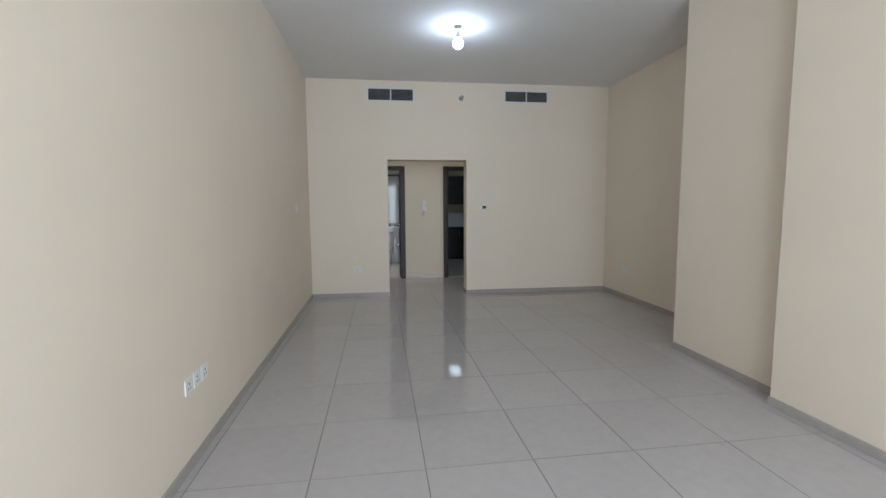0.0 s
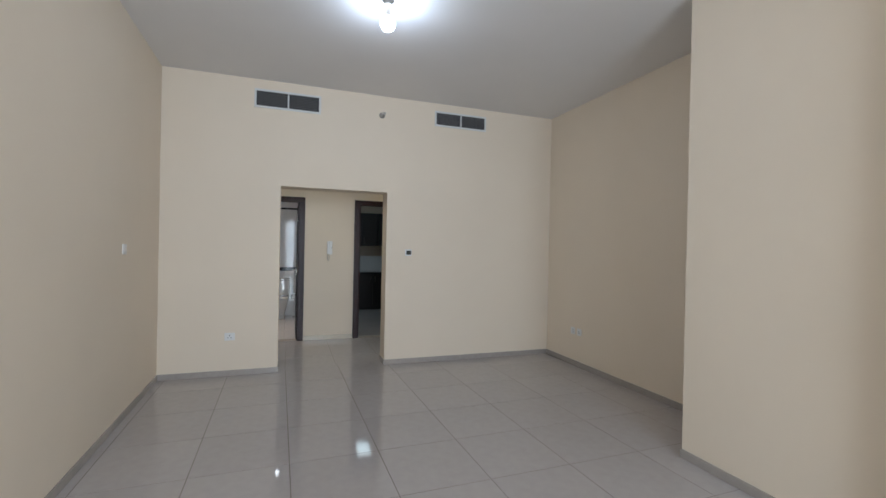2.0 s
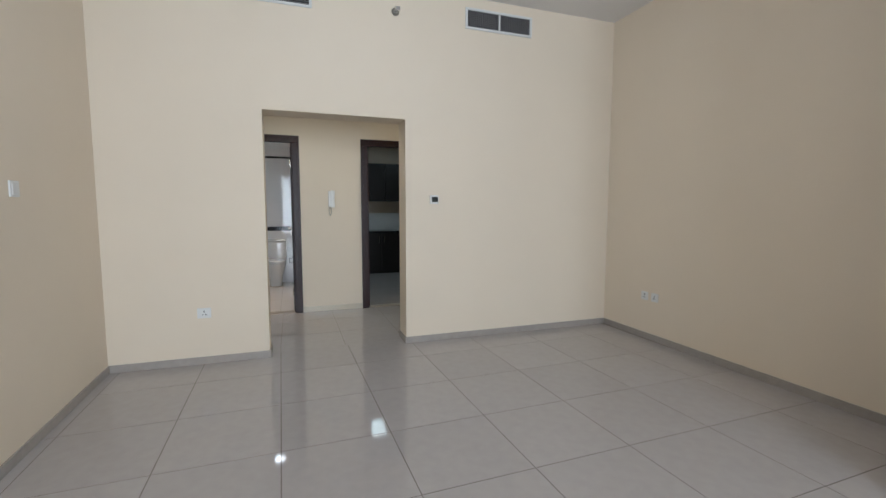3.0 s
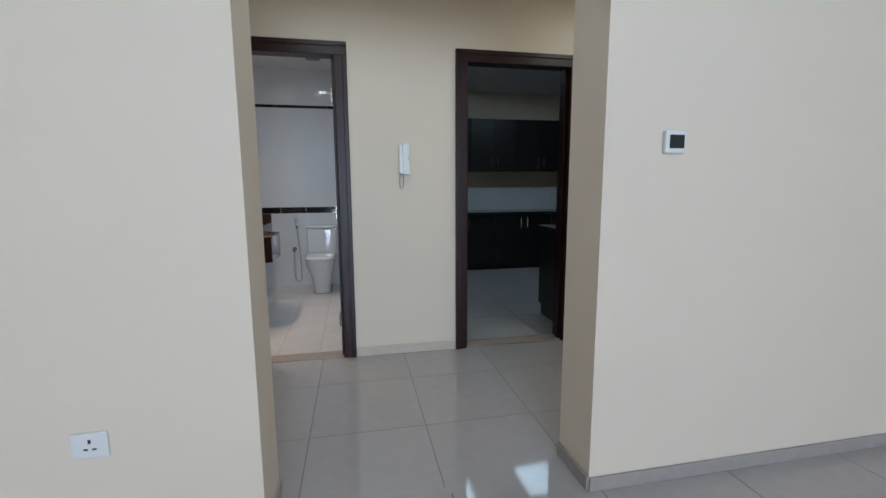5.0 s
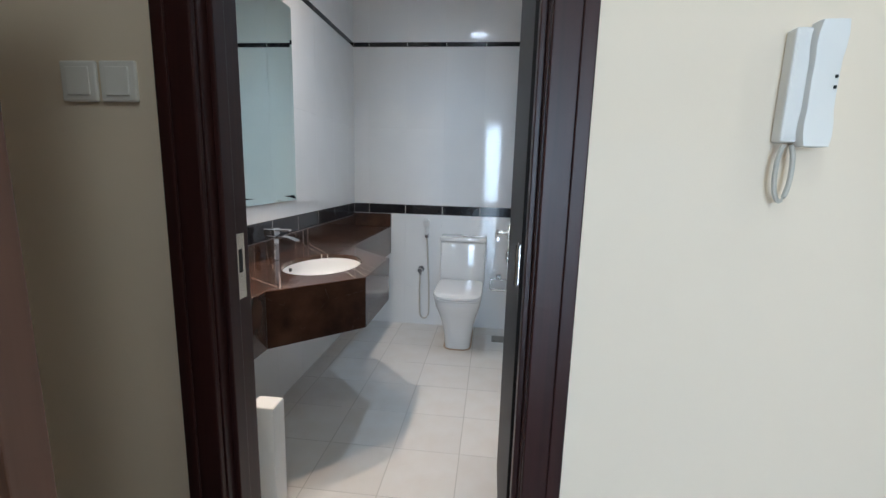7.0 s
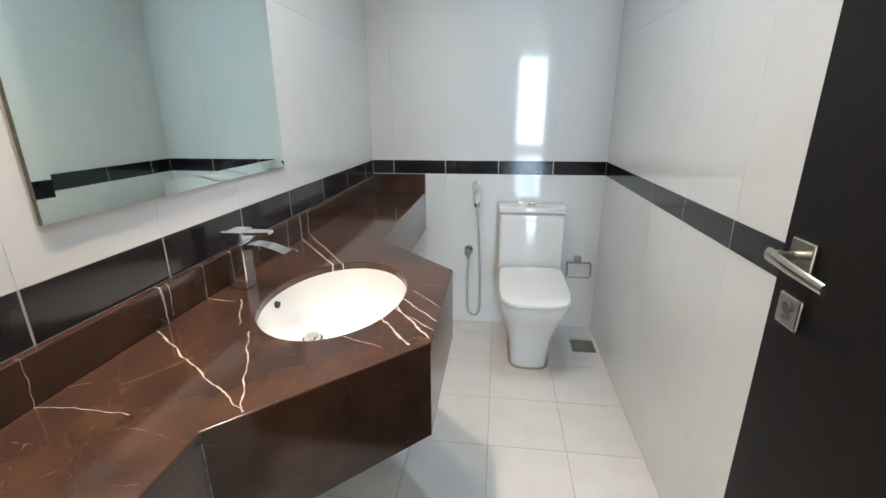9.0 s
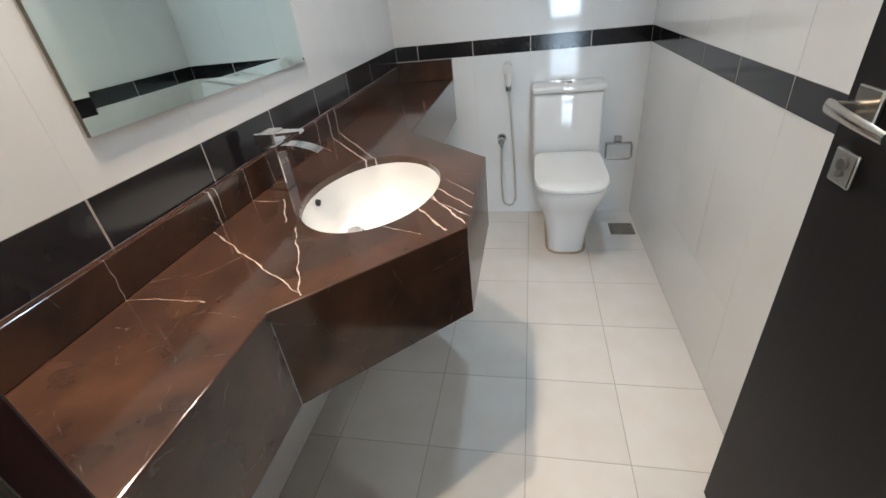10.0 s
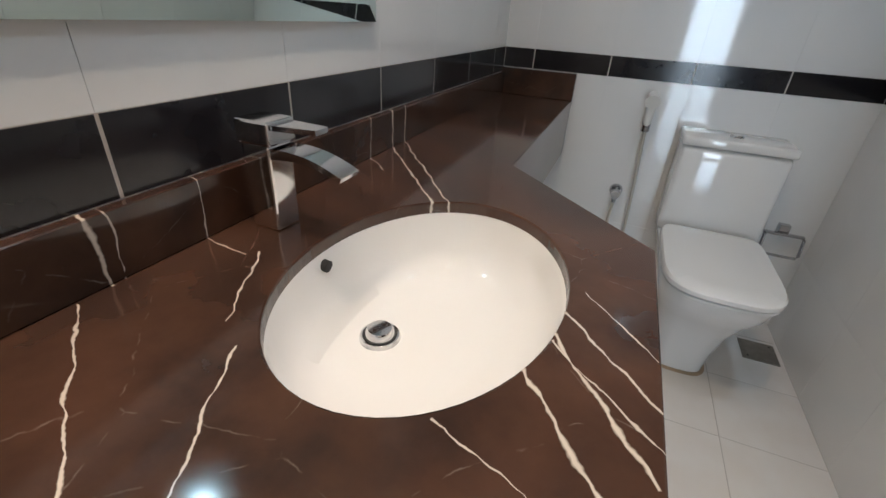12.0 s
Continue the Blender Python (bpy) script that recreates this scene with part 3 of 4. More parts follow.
part("handset", bm, PLASTIC, ic, smooth=True)
for z in (1.45, 1.432):
    part("button", boxed(1.894, 1.899, 1.6185, 1.6215, z - 0.003, z + 0.003, bevel=0.001, seg=1), DISPLAY, ic)
pts = [(1.848 + 0.014 * math.cos(a) * 1.0, 1.642, 1.285 + 0.055 * math.sin(a)) for a in [math.pi * (0.65 + 1.7 * k / 20) for k in range(21)]]
cord = part("cord", tube(bmesh.new(), pts, 0.0045, 8), CORD, ic, "grey-beige coiled cord", smooth=True)

# ---- bathroom ----
# vanity: stone top with mitred apron, cut for an oval basin
top_z, apron_z = 0.82, 0.597
OUT = [(BLX, W2B + 0.01), (0.505, W2B + 0.01), (0.505, 2.197), (0.796, 2.487), (0.796, 2.91), (0.503, 3.203), (0.503, BBY), (BLX, BBY)]
SX, SY, SA, SB = 0.522, 2.7045, 0.172, 0.2405
van = thing("vanity_counter", (0.4, 2.7, 0.6), "polished dark brown marble vanity counter with white veins", "vanity counter")


def plan_slab(outline, hole, z0, z1):
    bm = bmesh.new()
    loops = []
    for loop in [outline] + ([hole] if hole else []):
        vs = [bm.verts.new((x, y, z1)) for x, y in loop]
        loops.append(vs)
        for i in range(len(vs)):
            bm.edges.new((vs[i], vs[(i + 1) % len(vs)]))
    bmesh.ops.triangle_fill(bm, edges=bm.edges[:], use_beauty=True)
    top = bm.faces[:]
    r = bmesh.ops.extrude_face_region(bm, geom=top)
    bmesh.ops.translate(bm, verts=[v for v in r["geom"] if isinstance(v, bmesh.types.BMVert)], vec=(0, 0, z0 - z1))
    return bm


HOLE = [(SX + SA * math.cos(2 * math.pi * k / 64), SY + SB * math.sin(2 * math.pi * k / 64)) for k in range(64)]
bm = plan_slab(OUT, HOLE, top_z - 0.02, top_z)
bm.normal_update()
rim = [e for e in bm.edges if all(abs(v.co.z - top_z) < 1e-5 for v in e.verts) and any(abs(f.normal.z) < 0.3 for f in e.link_faces)]
bmesh.ops.bevel(bm, geom=rim, offset=0.003, segments=2, affect="EDGES", profile=0.5)
part("countertop", bm, MARBLE, van)
for i in range(1, 6):
    a, b = Vector(OUT[i]), Vector(OUT[i + 1])
    n = Vector((b.y - a.y, a.x - b.x)).normalized()
    inn = -0.02 * n
    c = 0.002 * n
    bm = plan_slab([tuple(a - c), tuple(b - c), tuple(b + inn), tuple(a + inn)], None, apron_z, top_z - 0.0205)
    part("apron", bm, MARBLE, van)
part("backsplash", boxed(BLX, BLX + 0.018, W2B + 0.01, BBY - 0.03, top_z + 0.0005, 0.904, bevel=0.0015, seg=1), MARBLE, van, "brown marble upstand")
part("backsplash", boxed(BLX, 0.503, BBY - 0.03, BBY, top_z + 0.0005, 0.923, bevel=0.0015, seg=1), MARBLE, van, "brown marble upstand")

basin = thing("washbasin", (SX, SY, 0.66), "white ceramic oval undermount washbasin", "washbasin")
bm = bmesh.new()
rings = []
DX, DY = 0.425, 2.695
for s, z in ((1.06, 0.7995), (1.0, 0.7995), (0.985, 0.79), (0.96, 0.765), (0.90, 0.735), (0.80, 0.712), (0.62, 0.695), (0.40, 0.686), (0.2, 0.682), (0.10, 0.680)):
    f = (1 - s) * 0.9
    cx, cy = SX + (DX - SX) * f, SY + (DY - SY) * f
    sa = max(SA * s, 0.024) if s < 0.3 else SA * s
    sb = max(SB * s, 0.024) if s < 0.3 else SB * s
    rings.append(ring(bm, lambda a: (cx + sa * math.cos(a), cy + sb * math.sin(a), z), 56))
skin(bm, rings, caps=False)
bm.faces.new(rings[-1])
under = [ring(bm, lambda a: (SX + SA * 1.06 * math.cos(a), SY + SB * 1.06 * math.sin(a), 0.7995), 56),
         ring(bm, lambda a: (SX + SA * 1.0 * math.cos(a), SY + SB * 1.0 * math.sin(a), 0.73), 56),
         ring(bm, lambda a: (SX + SA * 0.6 * math.cos(a), SY + SB * 0.6 * math.sin(a), 0.665), 56)]
skin(bm, under, caps=False)
bm.faces.new(under[-1])
part("bowl", bm, CERAMIC, basin, smooth=True)
dx0, dy0 = SX + (DX - SX) * 0.81, SY
part("waste_ring", tube(bmesh.new(), [(dx0, dy0, 0.680), (dx0, dy0, 0.686)], 0.032, 28, 0.029), CHROME, basin, "chrome waste fitting", smooth=True)
part("waste_gap", tube(bmesh.new(), [(dx0, dy0, 0.685), (dx0, dy0, 0.687)], 0.026, 28), DARK, basin)
part("waste_plug", tube(bmesh.new(), [(dx0, dy0, 0.686), (dx0, dy0, 0.694), (dx0, dy0, 0.697)], 0.023, 28, 0.018), CHROME, basin, smooth=True)
part("overflow", tube(bmesh.new(), [(0.344, SY, 0.781), (0.3605, SY, 0.779)], 0.009, 16), DARK, basin, "dark round overflow hole")
part("trap", tube(bmesh.new(), [(SX, 2.56, 0.67), (SX, 2.56, 0.55)], 0.016, 12), CHROME, basin, "chrome waste pipe", smooth=True)

# mixer tap
tap = thing("basin_mixer_tap", (0.262, 2.722, top_z), "square chrome single-lever basin mixer tap", "tap")
part("body", boxed(0.238, 0.284, 2.698, 2.744, top_z, 0.944, bevel=0.003), CHROME, tap)
part("head", boxed(0.234, 0.290, 2.694, 2.748, 0.945, 0.977, bevel=0.003), CHROME, tap)
bm = bmesh.new()
rings = []
for i in range(13):
    s = i / 12
    x, z = 0.278 + 0.116 * s, 0.936 - 0.018 * s ** 2.2 + 0.004 * math.sin(s * 3.1)
    t_ = 0.010 - 0.006 * s
    rings.append([bm.verts.new(p) for p in ((x, 2.700, z + t_ * 0.5), (x, 2.742, z + t_ * 0.5), (x - 0.003 * s, 2.742, z - t_), (x - 0.003 * s, 2.700, z - t_))])
skin(bm, rings)
part("spout", bm, CHROME, tap, smooth=True)
bm = bmesh.new()
rings = []
for i in range(6):
    s = i / 5
    x, z = 0.288 + 0.066 * s, 0.970 + 0.001 * s
    rings.append([bm.verts.new(p) for p in ((x, 2.700 + 0.008 * s, z + 0.003), (x, 2.742 - 0.008 * s, z + 0.003), (x, 2.742 - 0.008 * s, z - 0.004), (x, 2.700 + 0.008 * s, z - 0.004))])
skin(bm, rings)
part("lever", bm, CHROME, tap)

# mirror with a bevelled rim
mir = thing("wall_mirror", (BLX, 2.72, 1.087), "large frameless wall mirror with a wide sloped rim", "mirror")
MY0, MY1, MZ0, MZ1, MX = 2.314, 3.125, 1.087, 2.10, BLX + 0.008
bw = 0.030
part("backing", boxed(BLX, MX, MY0, MY1, MZ0, MZ1), MIRROR_EDGE, mir, "tarnished grey edge")
part("pane", boxed(MX, MX + 0.003, MY0 + bw, MY1 - bw, MZ0 + bw, MZ1 - bw), MIRROR, mir)
o4 = [(MY0, MZ0), (MY1, MZ0), (MY1, MZ1), (MY0, MZ1)]
i4 = [(MY0 + bw, MZ0 + bw), (MY1 - bw, MZ0 + bw), (MY1 - bw, MZ1 - bw), (MY0 + bw, MZ1 - bw)]
for k in range(4):
    j = (k + 1) % 4
    bm = bmesh.new()
    f = [bm.verts.new(p) for p in ((MX + 0.0003, *o4[k]), (MX + 0.0003, *o4[j]), (MX + 0.003, *i4[j]), (MX + 0.003, *i4[k]))]
    g = [bm.verts.new((MX - 0.001, v.co.y, v.co.z)) for v in f]
    skin(bm, [g, f])
    part("bevel", bm, MIRROR, mir)

# toilet
wc = thing("toilet", (1.105, 3.95, 0), "white close-coupled ceramic toilet with its lid closed", "toilet")
CX = 1.105


def dee(bm, half, y_front, y_back, z, n=40, power=3.2):
    """A ring with a flat back and a full rounded front."""
    vs = []
    cy = y_front + min(half * 1.15, (y_back - y_front) * 0.75)
    for k in range(n):
        a = 2 * math.pi * k / n
        c, s = math.cos(a), math.sin(a)
        p = power if s < 0 else 9
        x = CX + half * math.copysign(abs(c) ** (2 / p), c)
        y = cy + ((cy - y_front) if s < 0 else (y_back - cy)) * math.copysign(abs(s) ** (2 / p), s)
        vs.append(bm.verts.new((x, y, z)))
    return vs


bm = bmesh.new()
skin(bm, [dee(bm, *a) for a in ((0.094, 3.715, 4.195, 0.002), (0.096, 3.712, 4.195, 0.03), (0.102, 3.70, 4.195, 0.10), (0.118, 3.665, 4.195, 0.20),
                                (0.142, 3.605, 4.195, 0.29), (0.158, 3.55, 4.195, 0.35), (0.164, 3.525, 4.195, 0.395), (0.164, 3.523, 4.195, 0.410))])
part("bowl", bm, CERAMIC, wc, smooth=True)
bm = bmesh.new()
skin(bm, [dee(bm, *a) for a in ((0.164, 3.512, 3.985, 0.412), (0.167, 3.506, 3.99, 0.416), (0.167, 3.506, 3.99, 0.424), (0.164, 3.511, 3.985, 0.427))])
part("seat", bm, CERAMIC, wc, smooth=True)
bm = bmesh.new()
skin(bm, [dee(bm, *a) for a in ((0.165, 3.508, 3.99, 0.4285), (0.169, 3.50, 3.994, 0.433), (0.169, 3.50, 3.994, 0.446), (0.164, 3.508, 3.99, 0.453), (0.12, 3.57, 3.96, 0.456))])
part("lid", bm, CERAMIC, wc, smooth=True)
part("cistern", boxed(0.932, 1.280, 4.02, 4.198, 0.411, 0.742, bevel=0.018, seg=4), CERAMIC, wc, smooth=True)
part("cistern_lid", boxed(0.927, 1.285, 4.012, 4.2, 0.745, 0.778, bevel=0.010, seg=3), CERAMIC, wc, smooth=True)
part("flush_button", tube(bmesh.new(), [(CX, 4.105, 0.777), (CX, 4.105, 0.784), (CX, 4.105, 0.786)], 0.024, 24, 0.021), CHROME, wc, "chrome dual flush button", smooth=True)
# thin brown ring, slightly wider than the toilet foot
bm = bmesh.new()
skin(bm, [dee(bm, 0.104, 3.700, 4.2, 0.0012), dee(bm, 0.098, 3.708, 4.2, 0.005)])
part("sealant", bm, SEALANT, wc, "brown sealant line")

# hand spray
hs = thing("hand_spray", (0.803, BBY, 0.83), "white hand shower spray with a hanging hose beside the toilet", "bidet spray")
part("bracket", boxed(0.79, 0.816, 4.165, BBY, 0.775, 0.80, bevel=0.004), CHROME, hs, "chrome wall bracket")
part("grip", tube(bmesh.new(), [(0.803, 4.158, 0.765), (0.803, 4.155, 0.80), (0.803, 4.150, 0.84), (0.802, 4.144, 0.862)], 0.014, 14, 0.021), PLASTIC, hs, smooth=True)
part("spray_head", tube(bmesh.new(), [(0.802, 4.160, 0.878), (0.802, 4.135, 0.868), (0.802, 4.118, 0.860)], 0.020, 16, 0.028), PLASTIC, hs, smooth=True)
part("connector", tube(bmesh.new(), [(0.803, 4.160, 0.745), (0.803, 4.158, 0.785)], 0.0155, 12), DULL_CHROME, hs, "dark chrome hose nut", smooth=True)
pts = []
for k in range(41):
    s = k / 40
    if s < 0.5:
        u = s / 0.5
        pts.append((0.803 + 0.030 * math.sin(u * 1.5), 4.165 - 0.01 * u, 0.765 - 0.64 * u))
    else:
        u = (s - 0.5) / 0.5
        if u < 0.3:
            a = math.pi * u / 0.3
            pts.append((0.795 + 0.038 * math.cos(a), 4.155, 0.125 - 0.055 * math.sin(a)))
        else:
            q = (u - 0.3) / 0.7
            pts.append((0.757 - 0.004 * math.sin(q * 3.1), 4.155 + 0.003 * q, 0.125 + 0.315 * q))
part("hose", tube(bmesh.new(), pts, 0.0065, 10), CORD, hs, "pale flexible hose", smooth=True)
av = thing("angle_valve", (0.757, BBY, 0.476), "small round chrome angle valve on the tiled wall", "valve")
part("rose", tube(bmesh.new(), [(0.757, BBY, 0.476), (0.757, BBY - 0.010, 0.476)], 0.027, 20, 0.022), DULL_CHROME, av, smooth=True)
part("stem", tube(bmesh.new(), [(0.757, BBY - 0.008, 0.476), (0.757, BBY - 0.055, 0.476)], 0.012, 14), DULL_CHROME, av, smooth=True)
part("knob", tube(bmesh.new(), [(0.757, BBY - 0.055, 0.476), (0.757, BBY - 0.078, 0.476)], 0.021, 18, 0.018), DULL_CHROME, av, smooth=True)
part("outlet", tube(bmesh.new(), [(0.757, BBY - 0.045, 0.476), (0.757, BBY - 0.045, 0.435)], 0.009, 12), DULL_CHROME, av, smooth=True)

# paper holder
ph = thing("paper_holder", (1.39, BBY, 0.40), "empty chrome toilet paper holder with a flap", "paper holder")
part("rose", boxed(1.372, 1.41, BBY - 0.03, BBY, 0.425, 0.463, bevel=0.003), DULL_CHROME, ph)
bm = boxed(1.325, 1.462, BBY - 0.045, BBY - 0.028, 0.424, 0.434, bevel=0.002)
part("hood", bm, DULL_CHROME, ph)
part("roll_bar", tube(bmesh.new(), [(1.328, BBY - 0.05, 0.428), (1.328, BBY - 0.06, 0.355), (1.336, BBY - 0.062, 0.348), (1.455, BBY - 0.062, 0.348), (1.461, BBY - 0.06, 0.356), (1.461, BBY - 0.045, 0.425)], 0.0055, 10), DULL_CHROME, ph, smooth=True)

# floor drain
fd = thing("floor_drain", (1.42, 3.97, 0), "square brushed steel floor drain cover", "floor drain")
part("rim", boxed(1.356, 1.484, 3.908, 4.036, 0.0005, 0.004, bevel=0.001, seg=1), STEEL, fd)
part("cover", boxed(1.366, 1.474, 3.918, 4.026, 0.0036, 0.0052, bevel=0.0008, seg=1), STEEL, fd)
for x, y in ((1.375, 3.927), (1.465, 4.017)):
    part("screw", tube(bmesh.new(), [(x, y, 0.005), (x, y, 0.0058)], 0.004, 10), DARK, fd)

pier_b = thing("pipe_casing", (0.55, 2.05, 0), "low white boxed pipe casing under the vanity", "pipe casing", kind="structure")
part("casing_box", boxed(0.545, 0.632, 1.985, 2.06, 0, 0.49, bevel=0.004), PLASTIC, pier_b)
part("side_panel", boxed(0.40, 0.543, 1.995, 2.05, 0, 0.42, bevel=0.003), PLASTIC, pier_b)
part("bracket", boxed(0.44, 0.543, 1.982, 1.993, 0.36, 0.425, bevel=0.003), PLASTIC, pier_b)
strike = part("strike_plate", boxed(0.6785, 0.6815, 1.752, 1.790, 0.93, 1.10, bevel=0.0012, seg=1), NICKEL, bath_frame, "satin nickel strike plate")
part("strike_hole", boxed(0.6810, 0.6820, 1.762, 1.778, 1.0, 1.06), DARK, strike)


def downlight(x, y, r, glow_mat, label, group="", BCZ=BCZ):
    d = thing("ceiling_downlight", (x, y, BCZ), label, "downlight", group)
    bm = bmesh.new()
    rr = [ring(bm, lambda a: (x + q * math.cos(a), y + q * math.sin(a), z), 32) for q, z in ((r + 0.016, BCZ), (r + 0.014, BCZ - 0.006), (r, BCZ - 0.008), (r - 0.004, BCZ - 0.002))]
    skin(bm, rr, caps=False)
    part("trim_ring", bm, ALU if r > 0.05 else CHROME, d, smooth=True)
    part("lens", tube(bmesh.new(), [(x, y, BCZ), (x, y, BCZ - 0.004)], r - 0.003, 32), glow_mat, d, "glowing lens").visible_shadow = False


# assumed fittings for the added hall lamps, always out of view
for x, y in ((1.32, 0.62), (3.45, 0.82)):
    downlight(x, y, 0.085, COOL_GLOW, "added round hall ceiling downlight, out of view, lit", "hall downlights", HCZ)
downlight(1.10, 2.98, 0.085, COOL_GLOW, "round white ceiling downlight, lit cool white")
downlight(0.47, 2.49, 0.03, WARM_GLOW, "small warm halogen spot over the vanity", "spots over the vanity")
# made-up fitting for the extra spot; the other two are real
downlight(0.40, 2.04, 0.03, WARM_GLOW, "small warm halogen spot over the vanity", "spots over the vanity")
downlight(0.45, 2.943, 0.03, WARM_GLOW, "small warm halogen spot over the vanity", "spots over the vanity")
ev = thing("ceiling_vent", (1.12, 3.68, BCZ), "square white slatted extract vent in the ceiling", "air vent")
part("frame", boxed(1.02, 1.22, 3.58, 3.78, BCZ - 0.006, BCZ, bevel=0.002), ALU, ev)
for k in range(6):
    y = 3.61 + 0.026 * k
    part("slat", boxed(1.045, 1.195, y, y + 0.012, BCZ - 0.009, BCZ - 0.005), SLAT, ev)
hatch = thing("ceiling_hatch", (0.55, 3.55, BCZ), "flush white ceiling access panel", "access hatch")
part("frame", boxed(0.30, 0.81, 3.28, 3.86, BCZ - 0.004, BCZ, bevel=0.001, seg=1), ALU, hatch)
part("panel", boxed(0.315, 0.795, 3.295, 3.845, BCZ - 0.007, BCZ - 0.004, bevel=0.001, seg=1), CEIL, hatch)

# ---- kitchen ----


def cabinet(name, x0, x1, y0, y1, z0, z1, face, doors, label, group, drawer=False):
    """A unit with a body, doors on one face ('-y', '-x', '+y') and bar handles."""
    g = thing(name, ((x0 + x1) / 2, (y0 + y1) / 2, z0), label, "kitchen cabinet", group)
    base = z0 < 0.5
    kick = 0.10 if base else 0
    t = 0.02
    bx = dict(x0=x0, x1=x1, y0=y0, y1=y1)
    if face == "-y":
        bx["y0"] += t
    elif face == "-x":
        bx["x0"] += t
    else:
        bx["y1"] -= t
    part("body", boxed(bx["x0"], bx["x1"], bx["y0"], bx["y1"], z0 + kick, z1), KITCHEN_WOOD, g)
    if base:
        k = 0.05
        part("plinth", boxed(bx["x0"] + (k if face == "-x" else 0), bx["x1"], bx["y0"] + (k if face == "-y" else 0), bx["y1"] - (k if face == "+y" else 0), z0, z0 + kick), KITCHEN_WOOD, g)
    for i in range(doors):
        g0 = 0.002
        rows = [(z0 + kick + g0, z1 - g0)] if not drawer else [(z0 + kick + g0, z1 - 0.18), (z1 - 0.176, z1 - g0)]
        for r, (a, b) in enumerate(rows):
            if face == "-x":
                w = (y1 - y0) / doors
                lo, hi = y0 + i * w + g0, y0 + (i + 1) * w - g0
                d = part("door", boxed(x0, x0 + t - 0.001, lo, hi, a, b, bevel=0.003), KITCHEN_WOOD, g)
                hy = hi - 0.05 if i % 2 == 0 else lo + 0.05
                hz = (a + 0.12) if not base else (b - 0.12)
                if b - a < 0.2:
                    p = [(x0 - 0.028, (lo + hi) / 2 - 0.07, (a + b) / 2), (x0 - 0.028, (lo + hi) / 2 + 0.07, (a + b) / 2)]
                else:
                    p = [(x0 - 0.028, hy, hz - 0.07), (x0 - 0.028, hy, hz + 0.07)]
                q = [(x0, *p[0][1:]), (x0, *p[1][1:])]
            else:
                w = (x1 - x0) / doors
                lo, hi = x0 + i * w + g0, x0 + (i + 1) * w - g0
                yf, yo = (y0, y0 - 0.028) if face == "-y" else (y1, y1 + 0.028)
                d = part("door", boxed(lo, hi, min(yf, yf + (t - 0.001) * (1 if face == "-y" else -1)), max(yf, yf + (t - 0.001) * (1 if face == "-y" else -1)), a, b, bevel=0.003), KITCHEN_WOOD, g)
                hx = hi - 0.05 if i % 2 == 0 else lo + 0.05
                hz = (a + 0.12) if not base else (b - 0.12)
                p = [(hx, yo, hz - 0.07), (hx, yo, hz + 0.07)]
                q = [(hx, yf, hz - 0.07), (hx, yf, hz + 0.07)]
            bm = tube(bmesh.new(), [q[0], p[0], p[1], q[1]], 0.005, 8)
            part("handle", bm, CHROME, d, "chrome bar handle", smooth=True)
    return g


for x0 in (1.75, 2.65, 3.55):
    cabinet("base_cabinet", x0, x0 + 0.9, 4.66, KBY - 0.01, 0, 0.83, "-y", 2, "black-brown kitchen base cabinet with bar handles", "kitchen base cabinets")
for x0 in (1.75, 2.50, 3.25, 4.0):
    cabinet("wall_cabinet", x0, x0 + 0.74, 4.95, KBY, 1.48, 2.25, "-y", 2, "black-brown kitchen wall cabinet with bar handles", "kitchen wall cabinets")
for y0 in (3.0, 3.83):
    cabinet("base_cabinet", 4.45, KRX - 0.01, y0, y0 + 0.83, 0, 0.83, "-x", 2, "black-brown kitchen base cabinet with drawers", "kitchen base cabinets", True)
for y0 in (2.2, 2.9, 3.6, 4.27):
    cabinet("wall_cabinet", 4.74, KRX, y0, y0 + 0.675, 1.48, 2.25, "-x", 2, "black-brown kitchen wall cabinet with bar handles", "kitchen wall cabinets")
cabinet("base_cabinet", 3.28, 4.10, W2B + 0.02, 2.47, 0, 0.83, "+y", 2, "black-brown kitchen base cabinet beside the doorway", "kitchen base cabinets")
cabinet("tall_cabinet", 3.62, 4.10, W2B + 0.02, 2.20, 1.48, 2.25, "+y", 1, "black-brown wall cabinet beside the kitchen doorway", "kitchen wall cabinets")
single("worktop", plan_slab([(1.75, 4.63), (4.42, 4.63), (4.42, 2.98), (5.05, 2.98), (5.05, 5.27), (1.75, 5.27)], None, 0.832, 0.87), GRANITE, "polished black granite kitchen worktop", "worktop")
single("worktop", boxed(3.25, 4.12, W2B + 0.005, 2.50, 0.832, 0.87, bevel=0.003), GRANITE, "polished black granite worktop beside the doorway", "worktop")


def light_panel(x0, x1, label):
    kl = thing("ceiling_light_panel", ((x0 + x1) / 2, 3.53, KCZ), label, "ceiling light", "kitchen ceiling lights")
    for a in ((x0, x1, 3.22, 3.24), (x0, x1, 3.82, 3.84), (x0, x0 + 0.02, 3.24, 3.82), (x1 - 0.02, x1, 3.24, 3.82)):
        part("frame", boxed(*a, KCZ - 0.012, KCZ, bevel=0.002, seg=1), ALU, kl)
    part("diffuser", boxed(x0 + 0.02, x1 - 0.02, 3.24, 3.82, KCZ - 0.006, KCZ - 0.001), PANEL_GLOW, kl, "glowing white diffuser").visible_shadow = False


light_panel(3.56, 4.18, "square fluorescent light panel, lit cool white")
light_panel(2.61, 2.91, "narrow fluorescent light panel, lit cool white")

# ---- tiles: pieces last ----
SHARED = {}


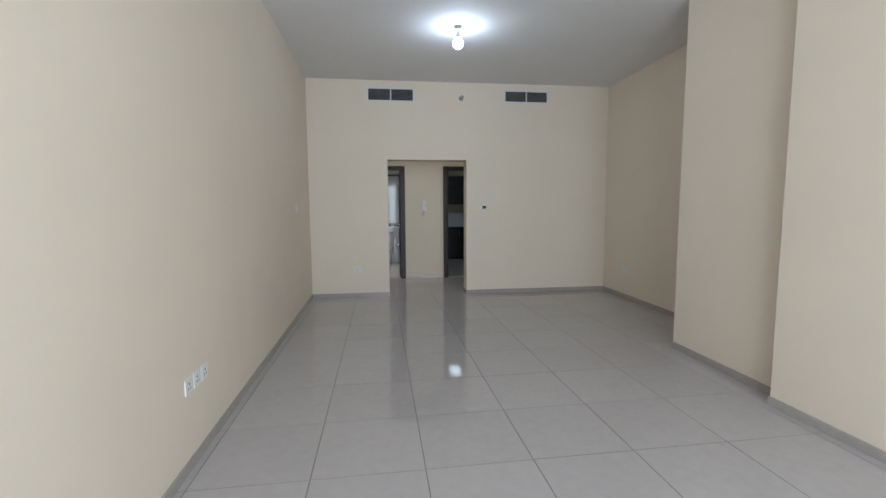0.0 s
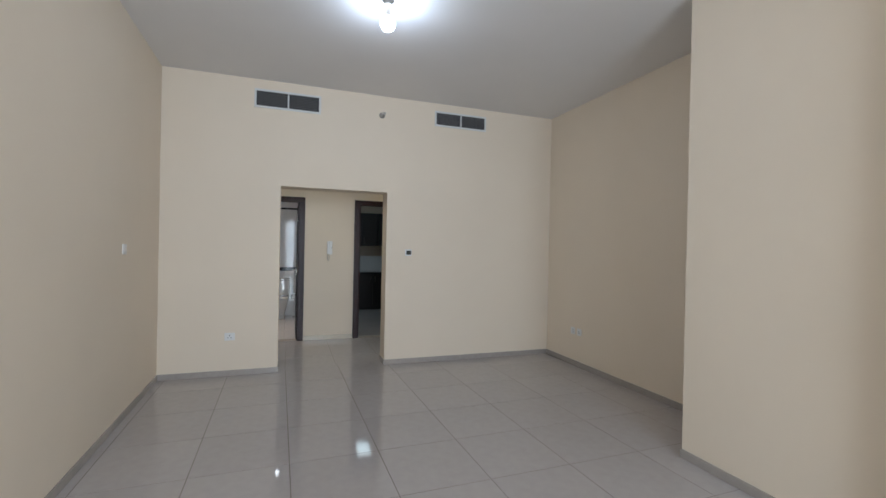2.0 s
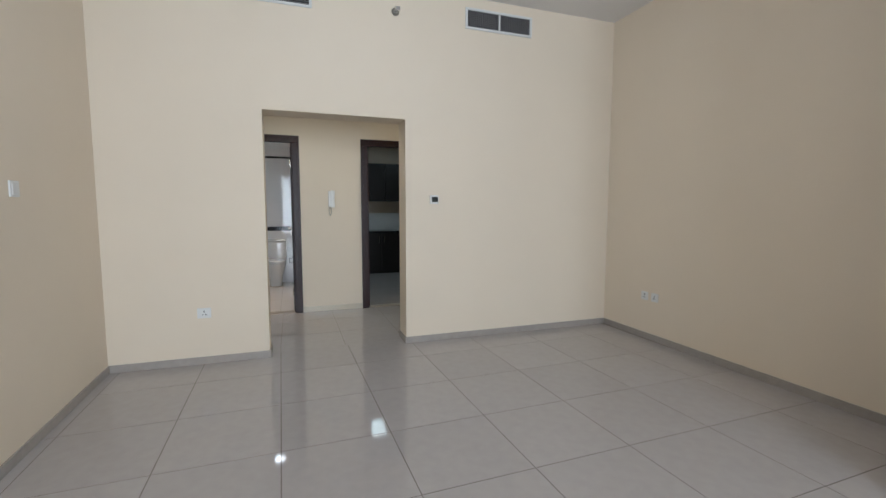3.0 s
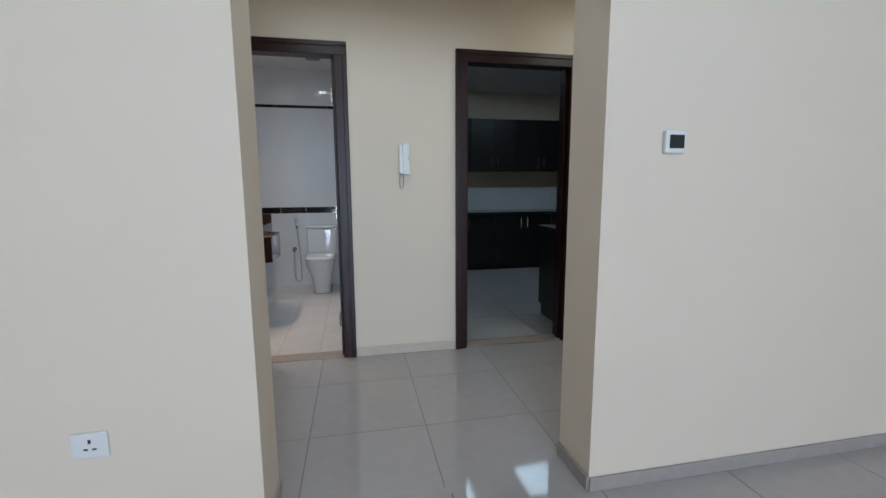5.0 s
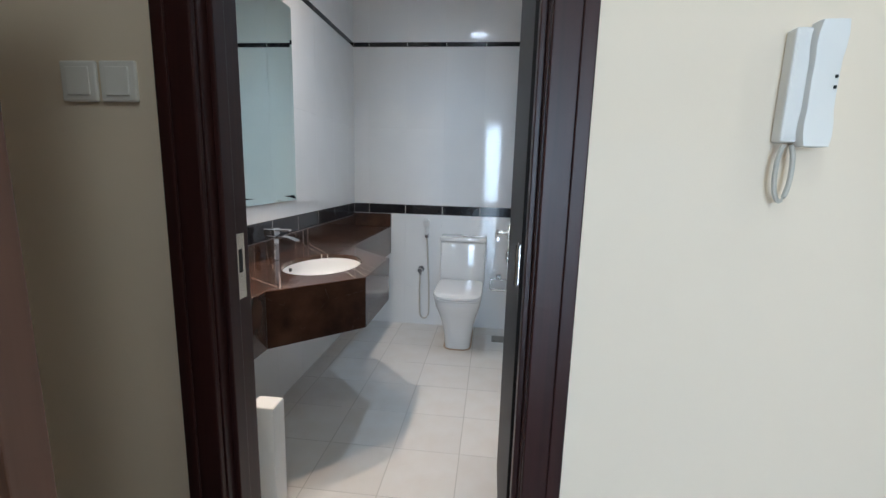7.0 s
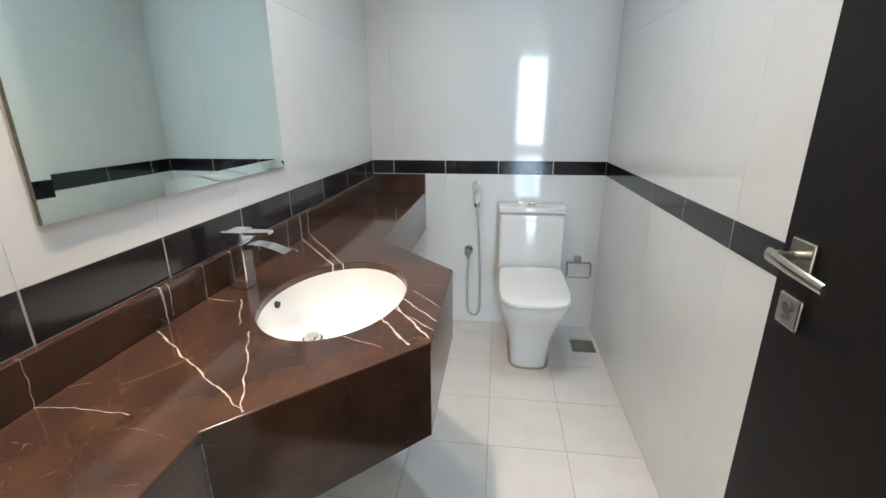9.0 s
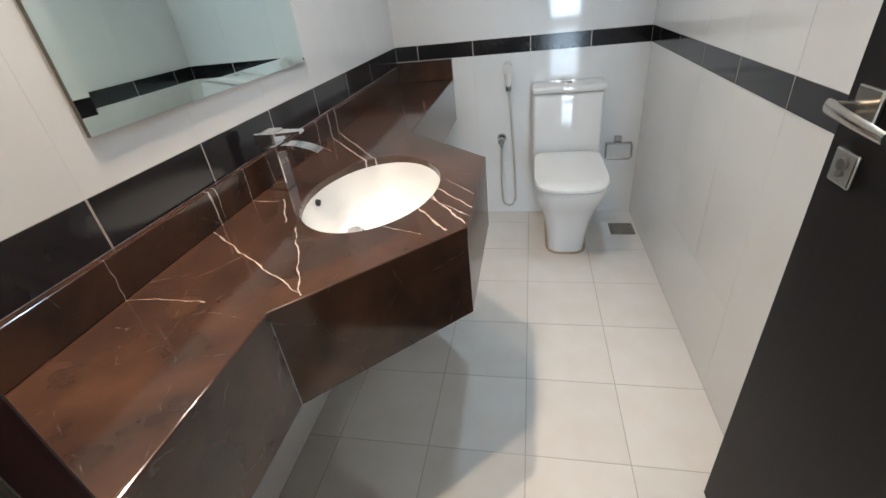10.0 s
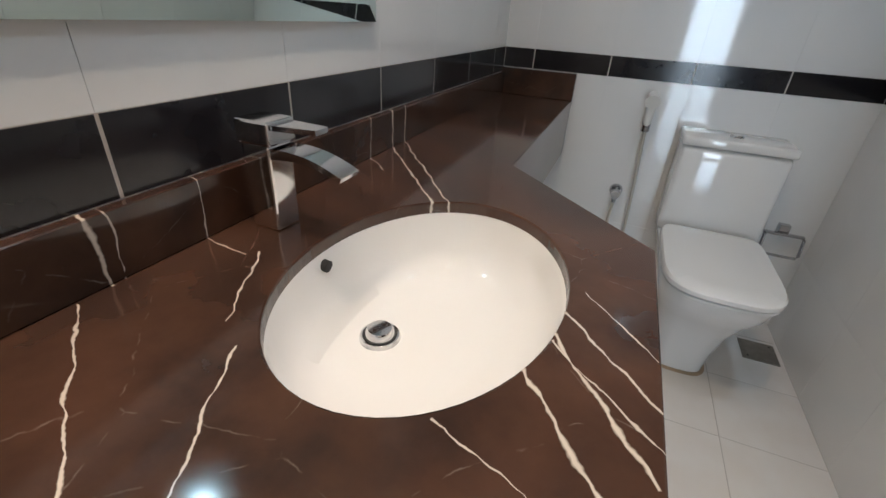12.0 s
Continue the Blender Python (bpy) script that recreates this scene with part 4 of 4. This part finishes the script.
def piece(name, size, at, material, parent, turn=0.0):
    """One tile: a slab of the given size centred at a place, bevelled a little by its inset top."""
    key = (name, tuple(round(s, 4) for s in size), material.name)
    if key not in SHARED:
        SHARED[key] = link_mesh(name, boxed(-size[0] / 2, size[0] / 2, -size[1] / 2, size[1] / 2, -size[2] / 2, size[2] / 2), material)
    ob = new(name, SHARED[key])
    ob.parent = parent
    ob.location = Vector(at) - ORIGIN[parent.name]
    ob.rotation_euler = (0, 0, turn)
    return ob


def cuts(lo, hi, start, step):
    """Joint positions between lo and hi on a grid."""
    k = math.ceil((lo - start) / step - 1e-6)
    xs = [lo]
    while start + k * step < hi - 1e-6:
        if start + k * step > lo + 1e-6:
            xs.append(start + k * step)
        k += 1
    return xs + [hi]


def tile_floor(x0, x1, y0, y1, sx, sy, step, gap, material, parent, turn=0.0, pivot=(0, 0), z=-0.006):
    xs, ys = cuts(x0, x1, sx, step), cuts(y0, y1, sy, step)
    c, s = math.cos(turn), math.sin(turn)
    for a, b in zip(xs, xs[1:]):
        for e, f in zip(ys, ys[1:]):
            if b - a < 0.01 or f - e < 0.01:
                continue
            mx, my = (a + b) / 2 - pivot[0], (e + f) / 2 - pivot[1]
            piece("tile", (b - a - gap, f - e - gap, 0.012), (pivot[0] + c * mx - s * my, pivot[1] + s * mx + c * my, z), material, parent, turn)


tile_floor(LX - 0.18, RX + 0.07, REAR, 0.135, 1.36, -4.663, 0.605, 0.0055, FLOOR_TILE, floor, radians(1.25), (1.36, -4.663))
tile_floor(LX, RX, 0.10, W2, 1.252, 1.222, 0.589, 0.004, FLOOR_TILE, floor, z=-0.0068)
tile_floor(BLX, BRX, W2B + 0.01, BBY, 0.911, 3.45, 0.3045, 0.0032, BATH_FLOOR, floor_bath)
tile_floor(KLX, KRX, W2B + 0.01, KBY, 2.421, 1.222, 0.589, 0.004, FLOOR_TILE, floor_kitchen)


def tile_wall(parent, fixed, axis, lo, hi, start, inward, low=0.925):
    """Rows of glazed tiles on one bathroom wall: white field, a wide and a narrow black border."""
    us = cuts(lo, hi, start, 0.2995)
    rows = [(0.0, 0.325, 0), (0.325, low, 0), (low, 1.0, 1), (1.0, 1.5975, 0), (1.5975, 2.195, 0), (2.195, 2.228, 1), (2.228, BCZ, 0)]
    for a, b in zip(us, us[1:]):
        if b - a < 0.012:
            continue
        for z0, z1, dark in rows:
            g = 0.005 if dark else 0.0008
            gz = 0.0014 if dark else 0.0008
            d = BK + (0.0012 if dark else 0)
            u, w, z, h = (a + b) / 2, b - a - g, (z0 + z1) / 2, z1 - z0 - gz
            off = fixed - inward * BK + inward * d / 2
            if axis == "x":
                piece("border_tile" if dark else "wall_tile", (d, w, h), (off, u, z), BAND_TILE if dark else WHITE_TILE, parent)
            else:
                piece("border_tile" if dark else "wall_tile", (w, d, h), (u, off, z), BAND_TILE if dark else WHITE_TILE, parent)


for par, a in ((bath_w, (BLX - BK, BLX + 0.0003, W2B + 0.01, BBY)), (bath_n, (BLX, BRX, BBY - 0.0003, BBY + BK)), (bath_e, (BRX - 0.0003, BRX + BK, W2B + 0.01, BBY))):
    for z0, z1 in ((0.905 if par is bath_w else 0.925, 1.0), (2.195, 2.228)):
        part("border_grout", boxed(*a, z0, z1), BAND_GROUT, par)
tile_wall(bath_w, BLX, "x", W2B + 0.01, BBY, 2.556, 1, 0.905)
tile_wall(bath_n, BBY, "y", BLX, BRX, 0.319, -1)
tile_wall(bath_e, BRX, "x", W2B + 0.01, BBY, 2.556, -1)
